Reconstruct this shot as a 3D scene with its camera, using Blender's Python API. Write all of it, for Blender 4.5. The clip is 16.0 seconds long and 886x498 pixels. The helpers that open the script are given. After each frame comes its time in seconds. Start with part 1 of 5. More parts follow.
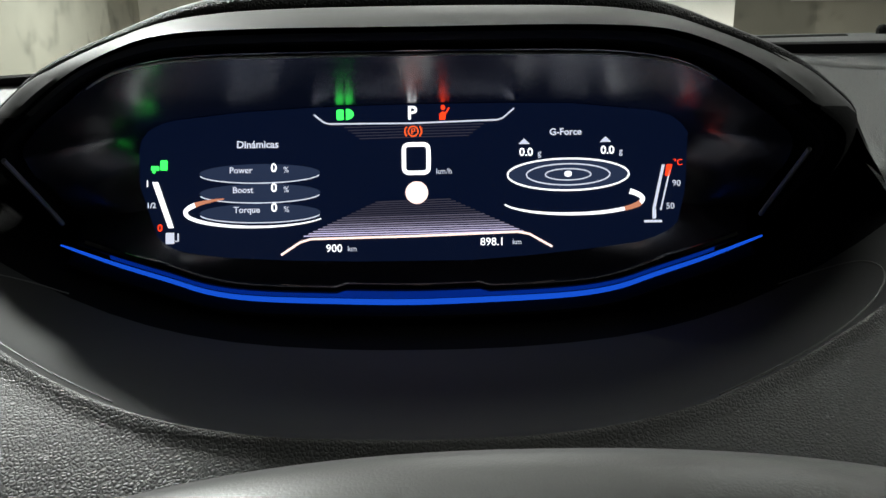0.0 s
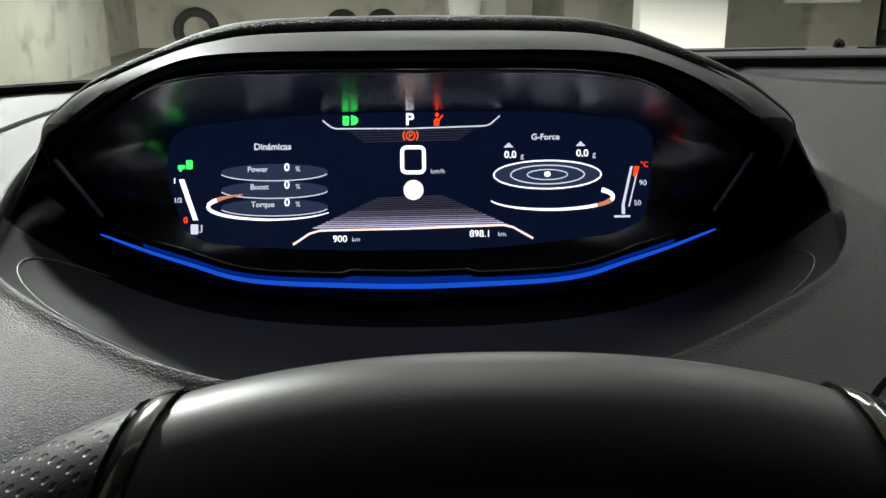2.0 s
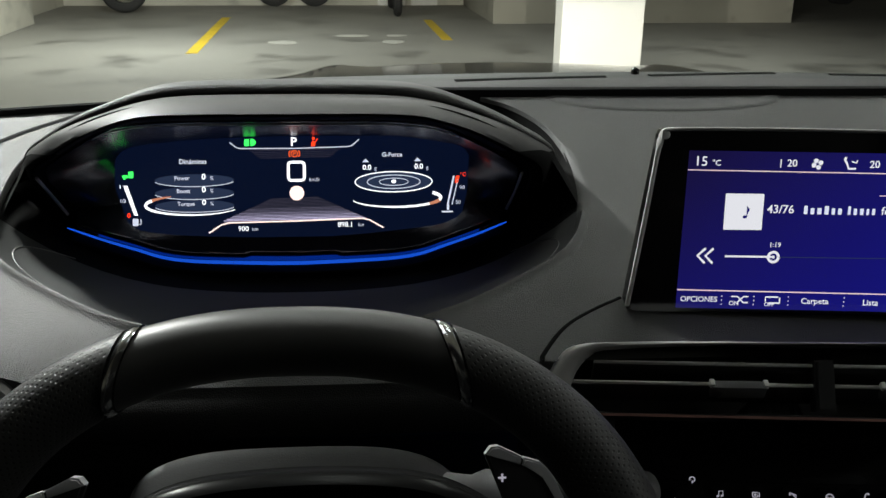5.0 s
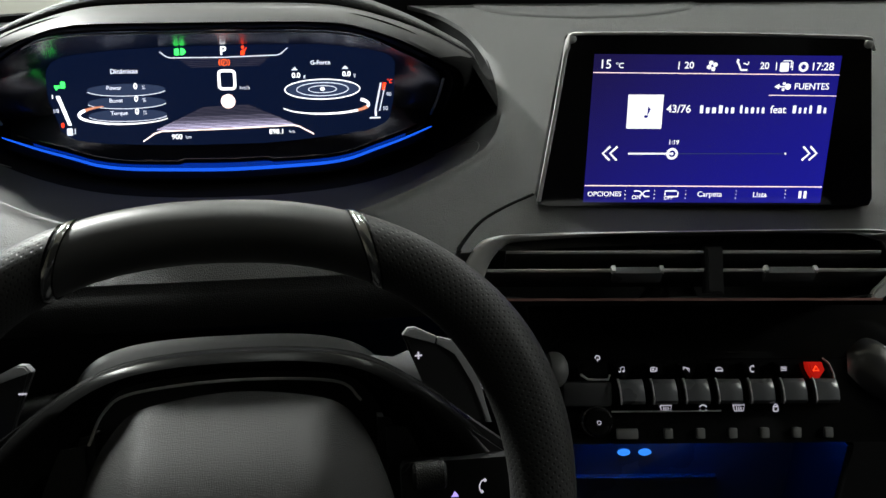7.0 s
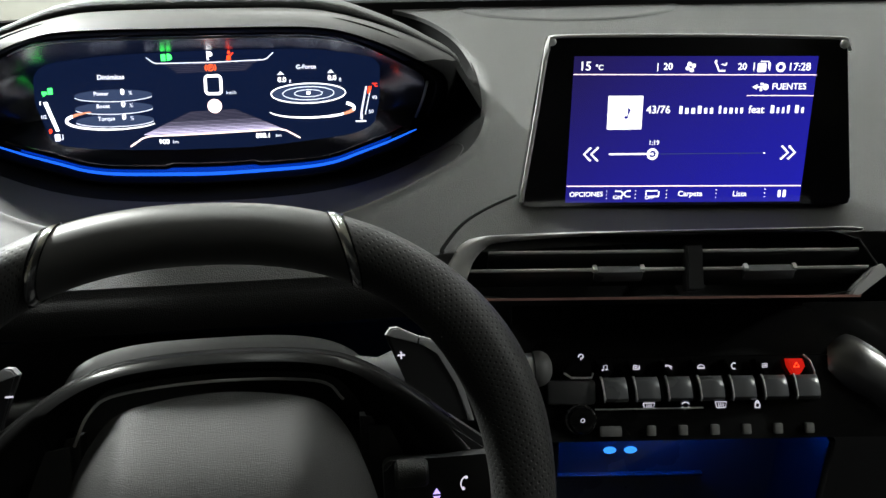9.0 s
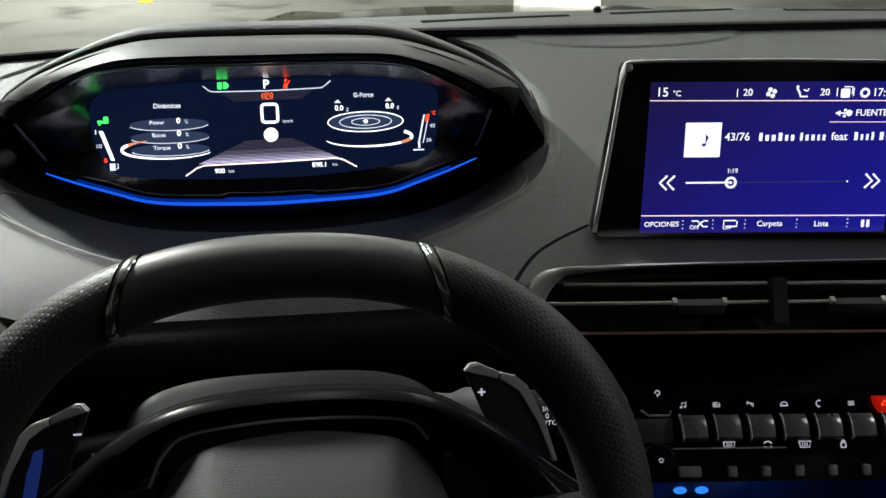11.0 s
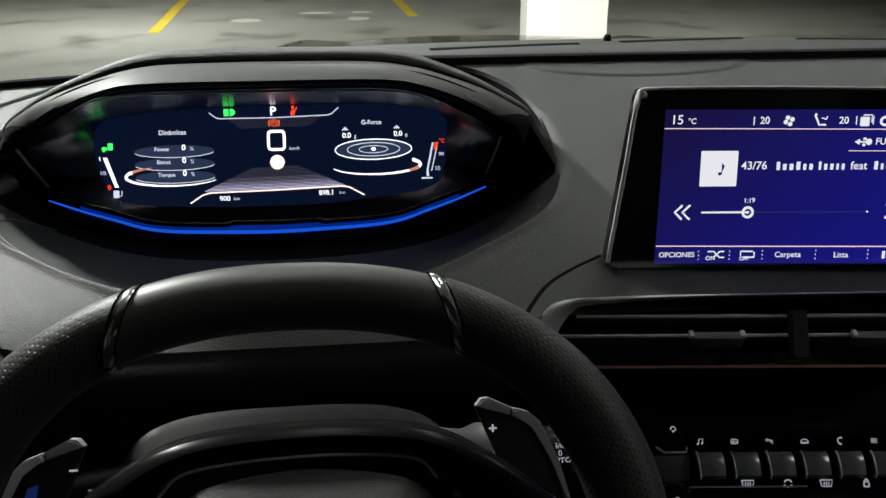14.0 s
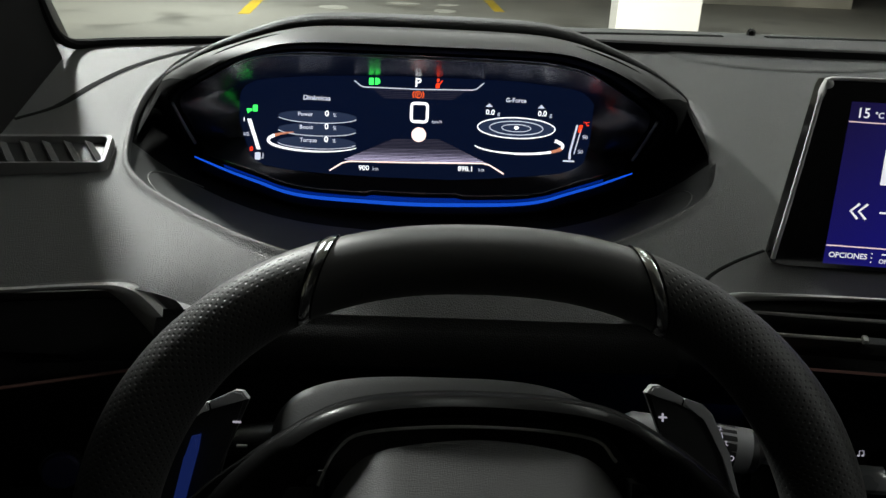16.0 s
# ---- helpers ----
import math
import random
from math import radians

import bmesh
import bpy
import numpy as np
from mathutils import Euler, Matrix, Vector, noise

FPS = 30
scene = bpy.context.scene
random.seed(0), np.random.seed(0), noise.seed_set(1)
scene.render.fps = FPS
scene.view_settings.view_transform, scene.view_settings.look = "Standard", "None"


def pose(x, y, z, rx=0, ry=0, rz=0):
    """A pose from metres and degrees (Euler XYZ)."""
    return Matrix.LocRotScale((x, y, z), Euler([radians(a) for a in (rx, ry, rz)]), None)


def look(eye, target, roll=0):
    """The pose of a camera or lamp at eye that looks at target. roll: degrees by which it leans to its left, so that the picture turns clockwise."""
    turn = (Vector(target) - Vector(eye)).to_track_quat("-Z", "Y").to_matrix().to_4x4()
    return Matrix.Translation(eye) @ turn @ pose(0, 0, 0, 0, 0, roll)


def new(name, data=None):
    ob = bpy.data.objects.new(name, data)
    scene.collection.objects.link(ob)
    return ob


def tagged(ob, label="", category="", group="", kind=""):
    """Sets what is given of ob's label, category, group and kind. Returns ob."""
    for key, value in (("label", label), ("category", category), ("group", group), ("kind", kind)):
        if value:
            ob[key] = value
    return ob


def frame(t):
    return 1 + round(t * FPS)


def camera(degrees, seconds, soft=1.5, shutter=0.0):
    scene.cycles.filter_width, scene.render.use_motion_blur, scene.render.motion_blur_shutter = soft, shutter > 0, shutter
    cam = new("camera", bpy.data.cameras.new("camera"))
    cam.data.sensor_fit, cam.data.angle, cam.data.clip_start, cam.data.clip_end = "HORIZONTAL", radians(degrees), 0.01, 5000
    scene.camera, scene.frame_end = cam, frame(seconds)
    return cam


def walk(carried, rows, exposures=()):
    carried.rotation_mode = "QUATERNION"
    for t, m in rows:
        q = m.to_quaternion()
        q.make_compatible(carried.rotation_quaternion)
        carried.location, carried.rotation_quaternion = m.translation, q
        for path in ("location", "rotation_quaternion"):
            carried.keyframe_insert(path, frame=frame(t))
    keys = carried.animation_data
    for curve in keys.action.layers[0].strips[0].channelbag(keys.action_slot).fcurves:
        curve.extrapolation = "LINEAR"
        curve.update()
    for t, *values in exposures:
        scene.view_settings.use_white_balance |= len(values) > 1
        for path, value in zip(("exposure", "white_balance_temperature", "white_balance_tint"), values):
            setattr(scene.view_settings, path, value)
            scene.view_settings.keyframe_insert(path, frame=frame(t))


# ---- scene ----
cam = camera(52.7, 16.0)
PATH = [
    (0, (0.02, 0.017, 1.232), (0.009, 1.923, 0.627), -0.9),
    (0.5, (0.022, 0.012, 1.231), (0.008, 1.923, 0.641), -1.0),
    (1, (0.02, 0.003, 1.236), (0.014, 1.913, 0.643), -0.9),
    (1.5, (0.019, -0.015, 1.238), (0.018, 1.895, 0.646), -0.7),
    (2, (0.021, -0.043, 1.246), (0.022, 1.862, 0.639), -0.5),
    (2.5, (0.023, -0.066, 1.254), (0.034, 1.829, 0.616), 0.0),
    (3, (0.029, -0.091, 1.268), (0.062, 1.786, 0.578), 0.5),
    (3.5, (0.036, -0.15, 1.286), (0.107, 1.725, 0.594), 0.8),
    (4, (0.047, -0.19, 1.306), (0.16, 1.684, 0.616), 1.1),
    (4.2, (0.053, -0.198, 1.312), (0.174, 1.675, 0.623), 1.0),
    (6.3, (0.082, -0.288, 1.344), (0.285, 1.563, 0.615), 0.3),
    (6.5, (0.08, -0.287, 1.339), (0.314, 1.548, 0.577), 0.8),
    (7, (0.087, -0.281, 1.336), (0.331, 1.506, 0.471), 0.9),
    (7.5, (0.092, -0.286, 1.336), (0.34, 1.493, 0.454), 0.8),
    (8, (0.095, -0.289, 1.338), (0.339, 1.496, 0.47), 0.9),
    (10.3, (0.087, -0.283, 1.336), (0.354, 1.507, 0.486), -0.1),
    (10.5, (0.074, -0.275, 1.334), (0.33, 1.522, 0.494), 0.2),
    (11, (0.062, -0.266, 1.33), (0.278, 1.555, 0.533), 0.0),
    (11.5, (0.061, -0.26, 1.328), (0.268, 1.575, 0.56), -0.1),
    (12, (0.064, -0.257, 1.328), (0.27, 1.586, 0.578), -0.2),
    (12.5, (0.063, -0.258, 1.328), (0.274, 1.588, 0.588), -0.1),
    (13, (0.06, -0.255, 1.325), (0.273, 1.593, 0.592), -0.0),
    (13.5, (0.06, -0.252, 1.325), (0.268, 1.595, 0.587), 0.1),
    (14, (0.061, -0.252, 1.325), (0.268, 1.596, 0.587), 0.1),
    (14.5, (0.059, -0.25, 1.325), (0.264, 1.596, 0.583), 0.1),
    (15, (0.046, -0.24, 1.322), (0.257, 1.606, 0.582), 0.8),
    (15.5, (0.02, -0.235, 1.315), (0.166, 1.618, 0.575), 1.5),
    (16, (0.003, -0.239, 1.306), (0.069, 1.615, 0.558), 2.8),
]
EXPOSURE = [(0.0, 0.0), (3.0, 0.05), (3.5, 0.08), (4.0, -0.08), (6.5, 0.16), (7.0, 0.58), (7.5, 1.1), (8.0, 1.38), (8.2, 1.3), (10.4, 0.88), (11.0, 0.42), (12.0, 0.1), (13.0, 0.04), (15.0, -0.02), (16.0, 0.0)]
walk(cam, [(t, look(eye, target, roll)) for t, eye, target, roll in PATH], EXPOSURE)

# ---- light ----
world = bpy.data.worlds.new("world")
scene.world = world
world.use_nodes = True
world.node_tree.nodes["Background"].inputs[0].default_value = (0.55, 0.6, 0.65, 1)
world.node_tree.nodes["Background"].inputs[1].default_value = 0.004


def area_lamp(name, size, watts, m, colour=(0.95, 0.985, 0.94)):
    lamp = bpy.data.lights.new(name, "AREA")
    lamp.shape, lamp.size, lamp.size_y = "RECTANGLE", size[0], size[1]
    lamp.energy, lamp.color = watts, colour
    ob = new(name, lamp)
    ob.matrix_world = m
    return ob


# ceiling lamps out of view, placed to suit the light; last two are fill
UNSEEN_TUBES = [(-2.2, 9.5, 125, 0, 1.2), (3.4, 8.6, 30, 0, 1.2), (0.2, 5.2, 80, 0, 1.2), (-1.12, 1.7, 170, 90, 0.45), (0.05, 0.85, 6, 90, 1.2), (0.95, 1.75, 11, 90, 1.2), (2.4, 1.9, 15, 90, 1.2), (2.9, -0.3, 62, 90, 1.2)]
for x, y, watts, turn, span in UNSEEN_TUBES:
    area_lamp("assumed_tube_light", (span, 0.12), watts, pose(x, y, 2.50, 0, 0, turn))
for x in (-0.33, 1.03):
    beam = bpy.data.lights.new("headlight_beam", "SPOT")
    beam.energy, beam.spot_size, beam.spot_blend, beam.shadow_soft_size, beam.color = 650, radians(75), 0.35, 0.004, (1, 0.95, 0.84)
    new("headlight_beam", beam).matrix_world = look((x, 2.35, 0.72), (x + 0.25, 9.0, 0.0))

# ---- materials ----


def nodes_of(name):
    m = bpy.data.materials.new(name)
    m.use_nodes = True
    return m, m.node_tree.nodes, m.node_tree.links, m.node_tree.nodes["Principled BSDF"]


def surface(name, colour, rough=0.5, metal=0.0, grain=0.0, grain_size=1500.0, blotch=0.12, blotch_size=9.0, coat=0.0, kind="noise", wear=0.06, spec=0.5):
    """Principled surface with blotches of colour, changing gloss and a fine relief."""
    m, n, l, b = nodes_of(name)
    b.inputs["Metallic"].default_value = metal
    b.inputs["Specular IOR Level"].default_value = spec
    b.inputs["Coat Weight"].default_value = coat
    b.inputs["Coat Roughness"].default_value = 0.05
    co = n.new("ShaderNodeTexCoord")
    big = n.new("ShaderNodeTexNoise")
    big.inputs["Scale"].default_value, big.inputs["Detail"].default_value = blotch_size, 5
    l.new(co.outputs["Object"], big.inputs["Vector"])
    mix = n.new("ShaderNodeMix")
    mix.data_type = "RGBA"
    mix.inputs[6].default_value = (*[c * (1 - blotch) for c in colour], 1)
    mix.inputs[7].default_value = (*[min(1, c * (1 + blotch)) for c in colour], 1)
    l.new(big.outputs["Fac"], mix.inputs[0])
    l.new(mix.outputs[2], b.inputs["Base Color"])
    ro = n.new("ShaderNodeMapRange")
    ro.inputs["To Min"].default_value, ro.inputs["To Max"].default_value = max(0.02, rough - wear), min(1, rough + wear)
    l.new(big.outputs["Fac"], ro.inputs["Value"])
    l.new(ro.outputs["Result"], b.inputs["Roughness"])
    if grain:
        if kind == "leather":
            fine = n.new("ShaderNodeTexVoronoi")
            fine.feature = "DISTANCE_TO_EDGE"
            out = fine.outputs["Distance"]
        else:
            fine = n.new("ShaderNodeTexNoise")
            fine.inputs["Detail"].default_value = 3
            out = fine.outputs["Fac"]
        fine.inputs["Scale"].default_value = grain_size
        l.new(co.outputs["Object"], fine.inputs["Vector"])
        if kind == "leather":
            cut = n.new("ShaderNodeMapRange")
            cut.inputs["From Max"].default_value = 0.32
            l.new(out, cut.inputs["Value"])
            out = cut.outputs["Result"]
        bump = n.new("ShaderNodeBump")
        bump.inputs["Strength"].default_value, bump.inputs["Distance"].default_value = grain, 0.6 / grain_size
        l.new(out, bump.inputs["Height"])
        l.new(bump.outputs["Normal"], b.inputs["Normal"])
    return m


def perforated(name, colour, rough):
    """Leather pierced by a staggered grid of small holes, laid out along the rim's own UV map."""
    m, n, l, b = nodes_of(name)
    uv = n.new("ShaderNodeUVMap")
    uv.uv_map = "rim"
    turn = n.new("ShaderNodeMapping")
    turn.inputs["Rotation"].default_value = (0, 0, radians(45))
    turn.inputs["Scale"].default_value = (370, 370, 1)
    l.new(uv.outputs[0], turn.inputs["Vector"])
    grid = n.new("ShaderNodeTexVoronoi")
    grid.voronoi_dimensions = "2D"
    grid.inputs["Scale"].default_value, grid.inputs["Randomness"].default_value = 1.0, 0.0
    l.new(turn.outputs[0], grid.inputs["Vector"])
    hole = n.new("ShaderNodeMapRange")
    hole.inputs["From Min"].default_value, hole.inputs["From Max"].default_value = 0.14, 0.26
    l.new(grid.outputs["Distance"], hole.inputs["Value"])
    co = n.new("ShaderNodeTexCoord")
    skin = n.new("ShaderNodeTexVoronoi")
    skin.feature = "DISTANCE_TO_EDGE"
    skin.inputs["Scale"].default_value = 1300
    l.new(co.outputs["Object"], skin.inputs["Vector"])
    mix = n.new("ShaderNodeMix")
    mix.data_type = "RGBA"
    mix.inputs[6].default_value = (*[c * 0.3 for c in colour], 1)
    mix.inputs[7].default_value = (*colour, 1)
    l.new(hole.outputs["Result"], mix.inputs[0])
    l.new(mix.outputs[2], b.inputs["Base Color"])
    total = n.new("ShaderNodeMath")
    total.operation = "MULTIPLY_ADD"
    total.inputs[1].default_value = 0.25
    l.new(skin.outputs["Distance"], total.inputs[0])
    l.new(hole.outputs["Result"], total.inputs[2])
    bump = n.new("ShaderNodeBump")
    bump.inputs["Strength"].default_value, bump.inputs["Distance"].default_value = 0.45, 0.0005
    l.new(total.outputs[0], bump.inputs["Height"])
    l.new(bump.outputs["Normal"], b.inputs["Normal"])
    b.inputs["Roughness"].default_value = rough
    b.inputs["Specular IOR Level"].default_value = 0.35
    return m


def screen_glow(name, low, high, strength):
    """Lit panel whose picture runs from one colour at the upper left to another at the lower right."""
    m, n, l, b = nodes_of(name)
    b.inputs["Base Color"].default_value = (0.01, 0.01, 0.01, 1)
    b.inputs["Roughness"].default_value = 0.12
    co, cut, ramp = n.new("ShaderNodeTexCoord"), n.new("ShaderNodeSeparateXYZ"), n.new("ShaderNodeValToRGB")
    l.new(co.outputs["Generated"], cut.inputs[0])
    blend = n.new("ShaderNodeMath")
    blend.operation = "MULTIPLY_ADD"
    blend.inputs[1].default_value = -0.8
    l.new(cut.outputs["Z"], blend.inputs[0])
    l.new(cut.outputs["X"], blend.inputs[2])
    ramp.color_ramp.elements[0].position, ramp.color_ramp.elements[0].color = 0.0, (*low, 1)
    ramp.color_ramp.elements[1].position, ramp.color_ramp.elements[1].color = 1.0, (*high, 1)
    wide = n.new("ShaderNodeMapRange")
    wide.inputs["From Min"].default_value, wide.inputs["From Max"].default_value = -0.8, 1.0
    l.new(blend.outputs[0], wide.inputs["Value"])
    l.new(wide.outputs["Result"], ramp.inputs[0])
    l.new(ramp.outputs[0], b.inputs["Emission Color"])
    b.inputs["Emission Strength"].default_value = strength
    return m


def glow(name, colour, strength, base=(0.01, 0.01, 0.01), rough=0.25):
    m, n, l, b = nodes_of(name)
    b.inputs["Base Color"].default_value = (*base, 1)
    b.inputs["Roughness"].default_value = rough
    b.inputs["Emission Color"].default_value = (*colour, 1)
    b.inputs["Emission Strength"].default_value = strength
    return m


def window_glass(name, tint=(0.93, 0.96, 0.94)):
    m, n, l, b = nodes_of(name)
    n.remove(b)
    clear, shine, mix = (n.new("ShaderNode" + k) for k in ("BsdfTransparent", "BsdfGlossy", "MixShader"))
    clear.inputs[0].default_value = (*tint, 1)
    shine.inputs["Roughness"].default_value = 0.02
    mix.inputs[0].default_value = 0.05
    l.new(clear.outputs[0], mix.inputs[1])
    l.new(shine.outputs[0], mix.inputs[2])
    l.new(mix.outputs[0], n["Material Output"].inputs[0])
    return m


def concrete(name, light, dark, stain, size=0.35, rough=0.8, spots=0.5):
    m, n, l, b = nodes_of(name)
    co = n.new("ShaderNodeTexCoord")
    big, mid, fine = (n.new("ShaderNodeTexNoise") for _ in range(3))
    for t, s, d in ((big, size, 6), (mid, size * 5, 8), (fine, 60, 4)):
        t.inputs["Scale"].default_value, t.inputs["Detail"].default_value = s, d
        l.new(co.outputs["Object"], t.inputs["Vector"])
    ramp = n.new("ShaderNodeValToRGB")
    ramp.color_ramp.elements[0].position, ramp.color_ramp.elements[0].color = 0.35, (*dark, 1)
    ramp.color_ramp.elements[1].position, ramp.color_ramp.elements[1].color = 0.62, (*light, 1)
    l.new(big.outputs["Fac"], ramp.inputs[0])
    patch = n.new("ShaderNodeMapRange")
    patch.inputs["From Min"].default_value, patch.inputs["From Max"].default_value = spots, spots + 0.19
    l.new(mid.outputs["Fac"], patch.inputs["Value"])
    mix = n.new("ShaderNodeMix")
    mix.data_type = "RGBA"
    mix.inputs[7].default_value = (*stain, 1)
    l.new(patch.outputs["Result"], mix.inputs[0])
    l.new(ramp.outputs[0], mix.inputs[6])
    l.new(mix.outputs[2], b.inputs["Base Color"])
    ro = n.new("ShaderNodeMapRange")
    ro.inputs["To Min"].default_value, ro.inputs["To Max"].default_value = rough, max(0.15, rough - 0.35)
    l.new(patch.outputs["Result"], ro.inputs["Value"])
    l.new(ro.outputs["Result"], b.inputs["Roughness"])
    bump = n.new("ShaderNodeBump")
    bump.inputs["Strength"].default_value, bump.inputs["Distance"].default_value = 0.4, 0.006
    l.new(fine.outputs["Fac"], bump.inputs["Height"])
    l.new(bump.outputs["Normal"], b.inputs["Normal"])
    return m


DASH = surface("dash_soft_touch", (0.036, 0.037, 0.036), 0.56, grain=0.34, grain_size=720, kind="leather", blotch=0.1)
DASH_SMOOTH = surface("dash_matt_plastic", (0.03, 0.0305, 0.0315), 0.55, grain=0.15, grain_size=1400, blotch=0.15)
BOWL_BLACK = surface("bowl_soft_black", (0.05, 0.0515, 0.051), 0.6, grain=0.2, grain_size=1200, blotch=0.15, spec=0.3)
# dash grain darkened to stand for shade on the front roll
ROLL_SHADE = surface("dash_grain_shaded", (0.007, 0.007, 0.007), 0.85, grain=0.3, grain_size=720, kind="leather", spec=0.06)
SHROUD_GREY = surface("shroud_plastic", (0.016, 0.0165, 0.0165), 0.55, grain=0.3, grain_size=1100)
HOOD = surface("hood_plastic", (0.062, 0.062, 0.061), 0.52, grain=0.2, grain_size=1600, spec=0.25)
HOOD_BAND = surface("hood_band_grey", (0.03, 0.03, 0.03), 0.5, grain=0.2, grain_size=1600)
SPEAKER = surface("speaker_cover_dark", (0.024, 0.0245, 0.0245), 0.6, grain=0.3, grain_size=1200)
HOOD_TRIM = surface("hood_grained_lip", (0.012, 0.012, 0.012), 0.6, grain=0.7, grain_size=700, kind="leather", spec=0.25)
# black for grooves and linings, also stands for shade on bowl and hood
MATT_BLACK = surface("matt_black_and_shade", (0.006, 0.006, 0.006), 0.85, grain=0.3, grain_size=900, spec=0.08)
BLACK = surface("black_plastic", (0.009, 0.009, 0.0095), 0.45, grain=0.3, grain_size=1500)
PIANO = surface("piano_black", (0.006, 0.006, 0.006), 0.1, blotch=0.3, wear=0.04, spec=0.22)
VISOR = surface("visor_gloss", (0.02, 0.021, 0.026), 0.27, blotch=0.05, wear=0.008, spec=1.0)
LEATHER = surface("wheel_leather", (0.052, 0.052, 0.051), 0.44, grain=0.06, grain_size=1500, kind="leather", spec=0.4)
LEATHER_HOLES = perforated("perforated_leather", (0.032, 0.032, 0.0315), 0.48)
PAD = surface("airbag_vinyl", (0.028, 0.028, 0.0275), 0.55, grain=0.3, grain_size=1000, kind="leather", spec=0.35)
SPOKE_GLOSS = surface("spoke_black", (0.007, 0.007, 0.007), 0.24, blotch=0.3, wear=0.08, spec=0.04)
KEY_DARK = surface("key_dark_satin", (0.11, 0.113, 0.118), 0.28, blotch=0.2, wear=0.08)
EDGE_METAL = surface("polished_edge", (0.92, 0.93, 0.97), 0.42, metal=1.0, blotch=0.05)
# grey metal trim with a red reflection mixed into its colour
TRIM_RED_SHEEN = surface("trim_with_red_sheen", (0.4, 0.22, 0.19), 0.35, metal=0.6, blotch=0.3, blotch_size=25)
CHROME = surface("dark_chrome", (0.52, 0.52, 0.52), 0.18, metal=1.0, blotch=0.1)
SATIN = surface("satin_metal", (0.5, 0.5, 0.49), 0.36, metal=0.4, blotch=0.08)
BRUSHED = surface("brushed_grey_metal", (0.3, 0.3, 0.3), 0.3, metal=0.9, blotch=0.15)
RUBBER = surface("rubber", (0.018, 0.018, 0.018), 0.8, grain=0.4, grain_size=300)
BRIGHT_TRIM = surface("bright_trim", (0.55, 0.55, 0.54), 0.36, metal=0.1, blotch=0.06)
GREY_PLASTIC = surface("grey_plastic", (0.13, 0.13, 0.127), 0.5, grain=0.3, grain_size=1200)
GREY_KEY = surface("key_satin_grey", (0.29, 0.292, 0.3), 0.3, blotch=0.15)
SCREEN_GLASS = surface("screen_glass_black", (0.004, 0.004, 0.005), 0.12, blotch=0.2, wear=0.05)
CLUSTER_BACK = glow("cluster_panel", (0.009, 0.021, 0.078), 0.24)
WHITE_GLOW = glow("white_segments", (0.93, 0.96, 1.0), 1.5)
SOFT_GLOW = glow("pale_segments", (0.75, 0.8, 0.95), 0.95)
DIM_GLOW = glow("dim_segments", (0.09, 0.14, 0.3), 0.24)
WARM_GLOW = glow("warm_segments", (1.0, 0.78, 0.72), 1.4)
COPPER_GLOW = glow("copper_segments", (0.9, 0.35, 0.2), 0.7)
GREEN_GLOW = glow("green_segments", (0.05, 1.0, 0.12), 1.7)
RED_GLOW = glow("red_segments", (1.0, 0.05, 0.01), 1.6)
ORANGE_GLOW = glow("orange_segments", (1.0, 0.12, 0.02), 1.2)
BLUE_GLOW = glow("blue_light_guide", (0.01, 0.11, 0.85), 0.75)
BLUE_DEEP = glow("blue_light_guide_top", (0.0, 0.05, 0.6), 0.35)
NAVY_GLOW = screen_glow("navy_screen", (0.013, 0.009, 0.06), (0.012, 0.012, 0.34), 0.6)
SCREEN_WHITE = glow("screen_white", (0.93, 0.94, 1.0), 0.85)
ROAD_GLOW = [glow("road_band", (0.72, 0.66, 0.95), e) for e in (0.06, 0.15, 0.32, 0.6, 0.95)]
PINK_LINE = glow("pale_pink_line", (0.85, 0.62, 0.68), 1.0)
KEY_GLOW = glow("key_symbol", (0.62, 0.6, 0.7), 0.55)
VIOLET_GLOW = glow("violet_symbol", (0.45, 0.35, 1.0), 0.8)
USB_GLOW = glow("usb_symbol", (0.03, 0.22, 0.85), 0.85)
PAINT = surface("car_paint_black", (0.008, 0.008, 0.009), 0.1, blotch=0.1, wear=0.03, spec=0.5)
HEADLINER = surface("headliner_fabric", (0.08, 0.08, 0.08), 0.9, grain=0.4, grain_size=800)
GLASS = window_glass("windscreen_glass")
FLOOR = concrete("garage_concrete", (0.33, 0.32, 0.285), (0.25, 0.243, 0.22), (0.13, 0.126, 0.112), 0.3, 0.7, 0.54)
WALL = concrete("rough_wall", (0.6, 0.58, 0.5), (0.46, 0.445, 0.38), (0.33, 0.32, 0.275), 0.6, 0.9, 0.54)
WALL_DARK = concrete("grey_wall", (0.36, 0.345, 0.29), (0.22, 0.21, 0.175), (0.13, 0.125, 0.105), 0.5, 0.9, 0.57)
WHITE_PAINT = concrete("white_painted_concrete", (0.82, 0.81, 0.78), (0.74, 0.73, 0.7), (0.55, 0.54, 0.5), 0.8, 0.7, 0.68)
GLINT_PATCH = concrete("pale_glint_patch", (0.6, 0.59, 0.54), (0.5, 0.49, 0.45), (0.4, 0.39, 0.36), 2.0, 0.45, 0.6)
YELLOW = concrete("yellow_road_paint", (0.75, 0.52, 0.03), (0.6, 0.42, 0.03), (0.35, 0.28, 0.08), 3, 0.7, 0.6)

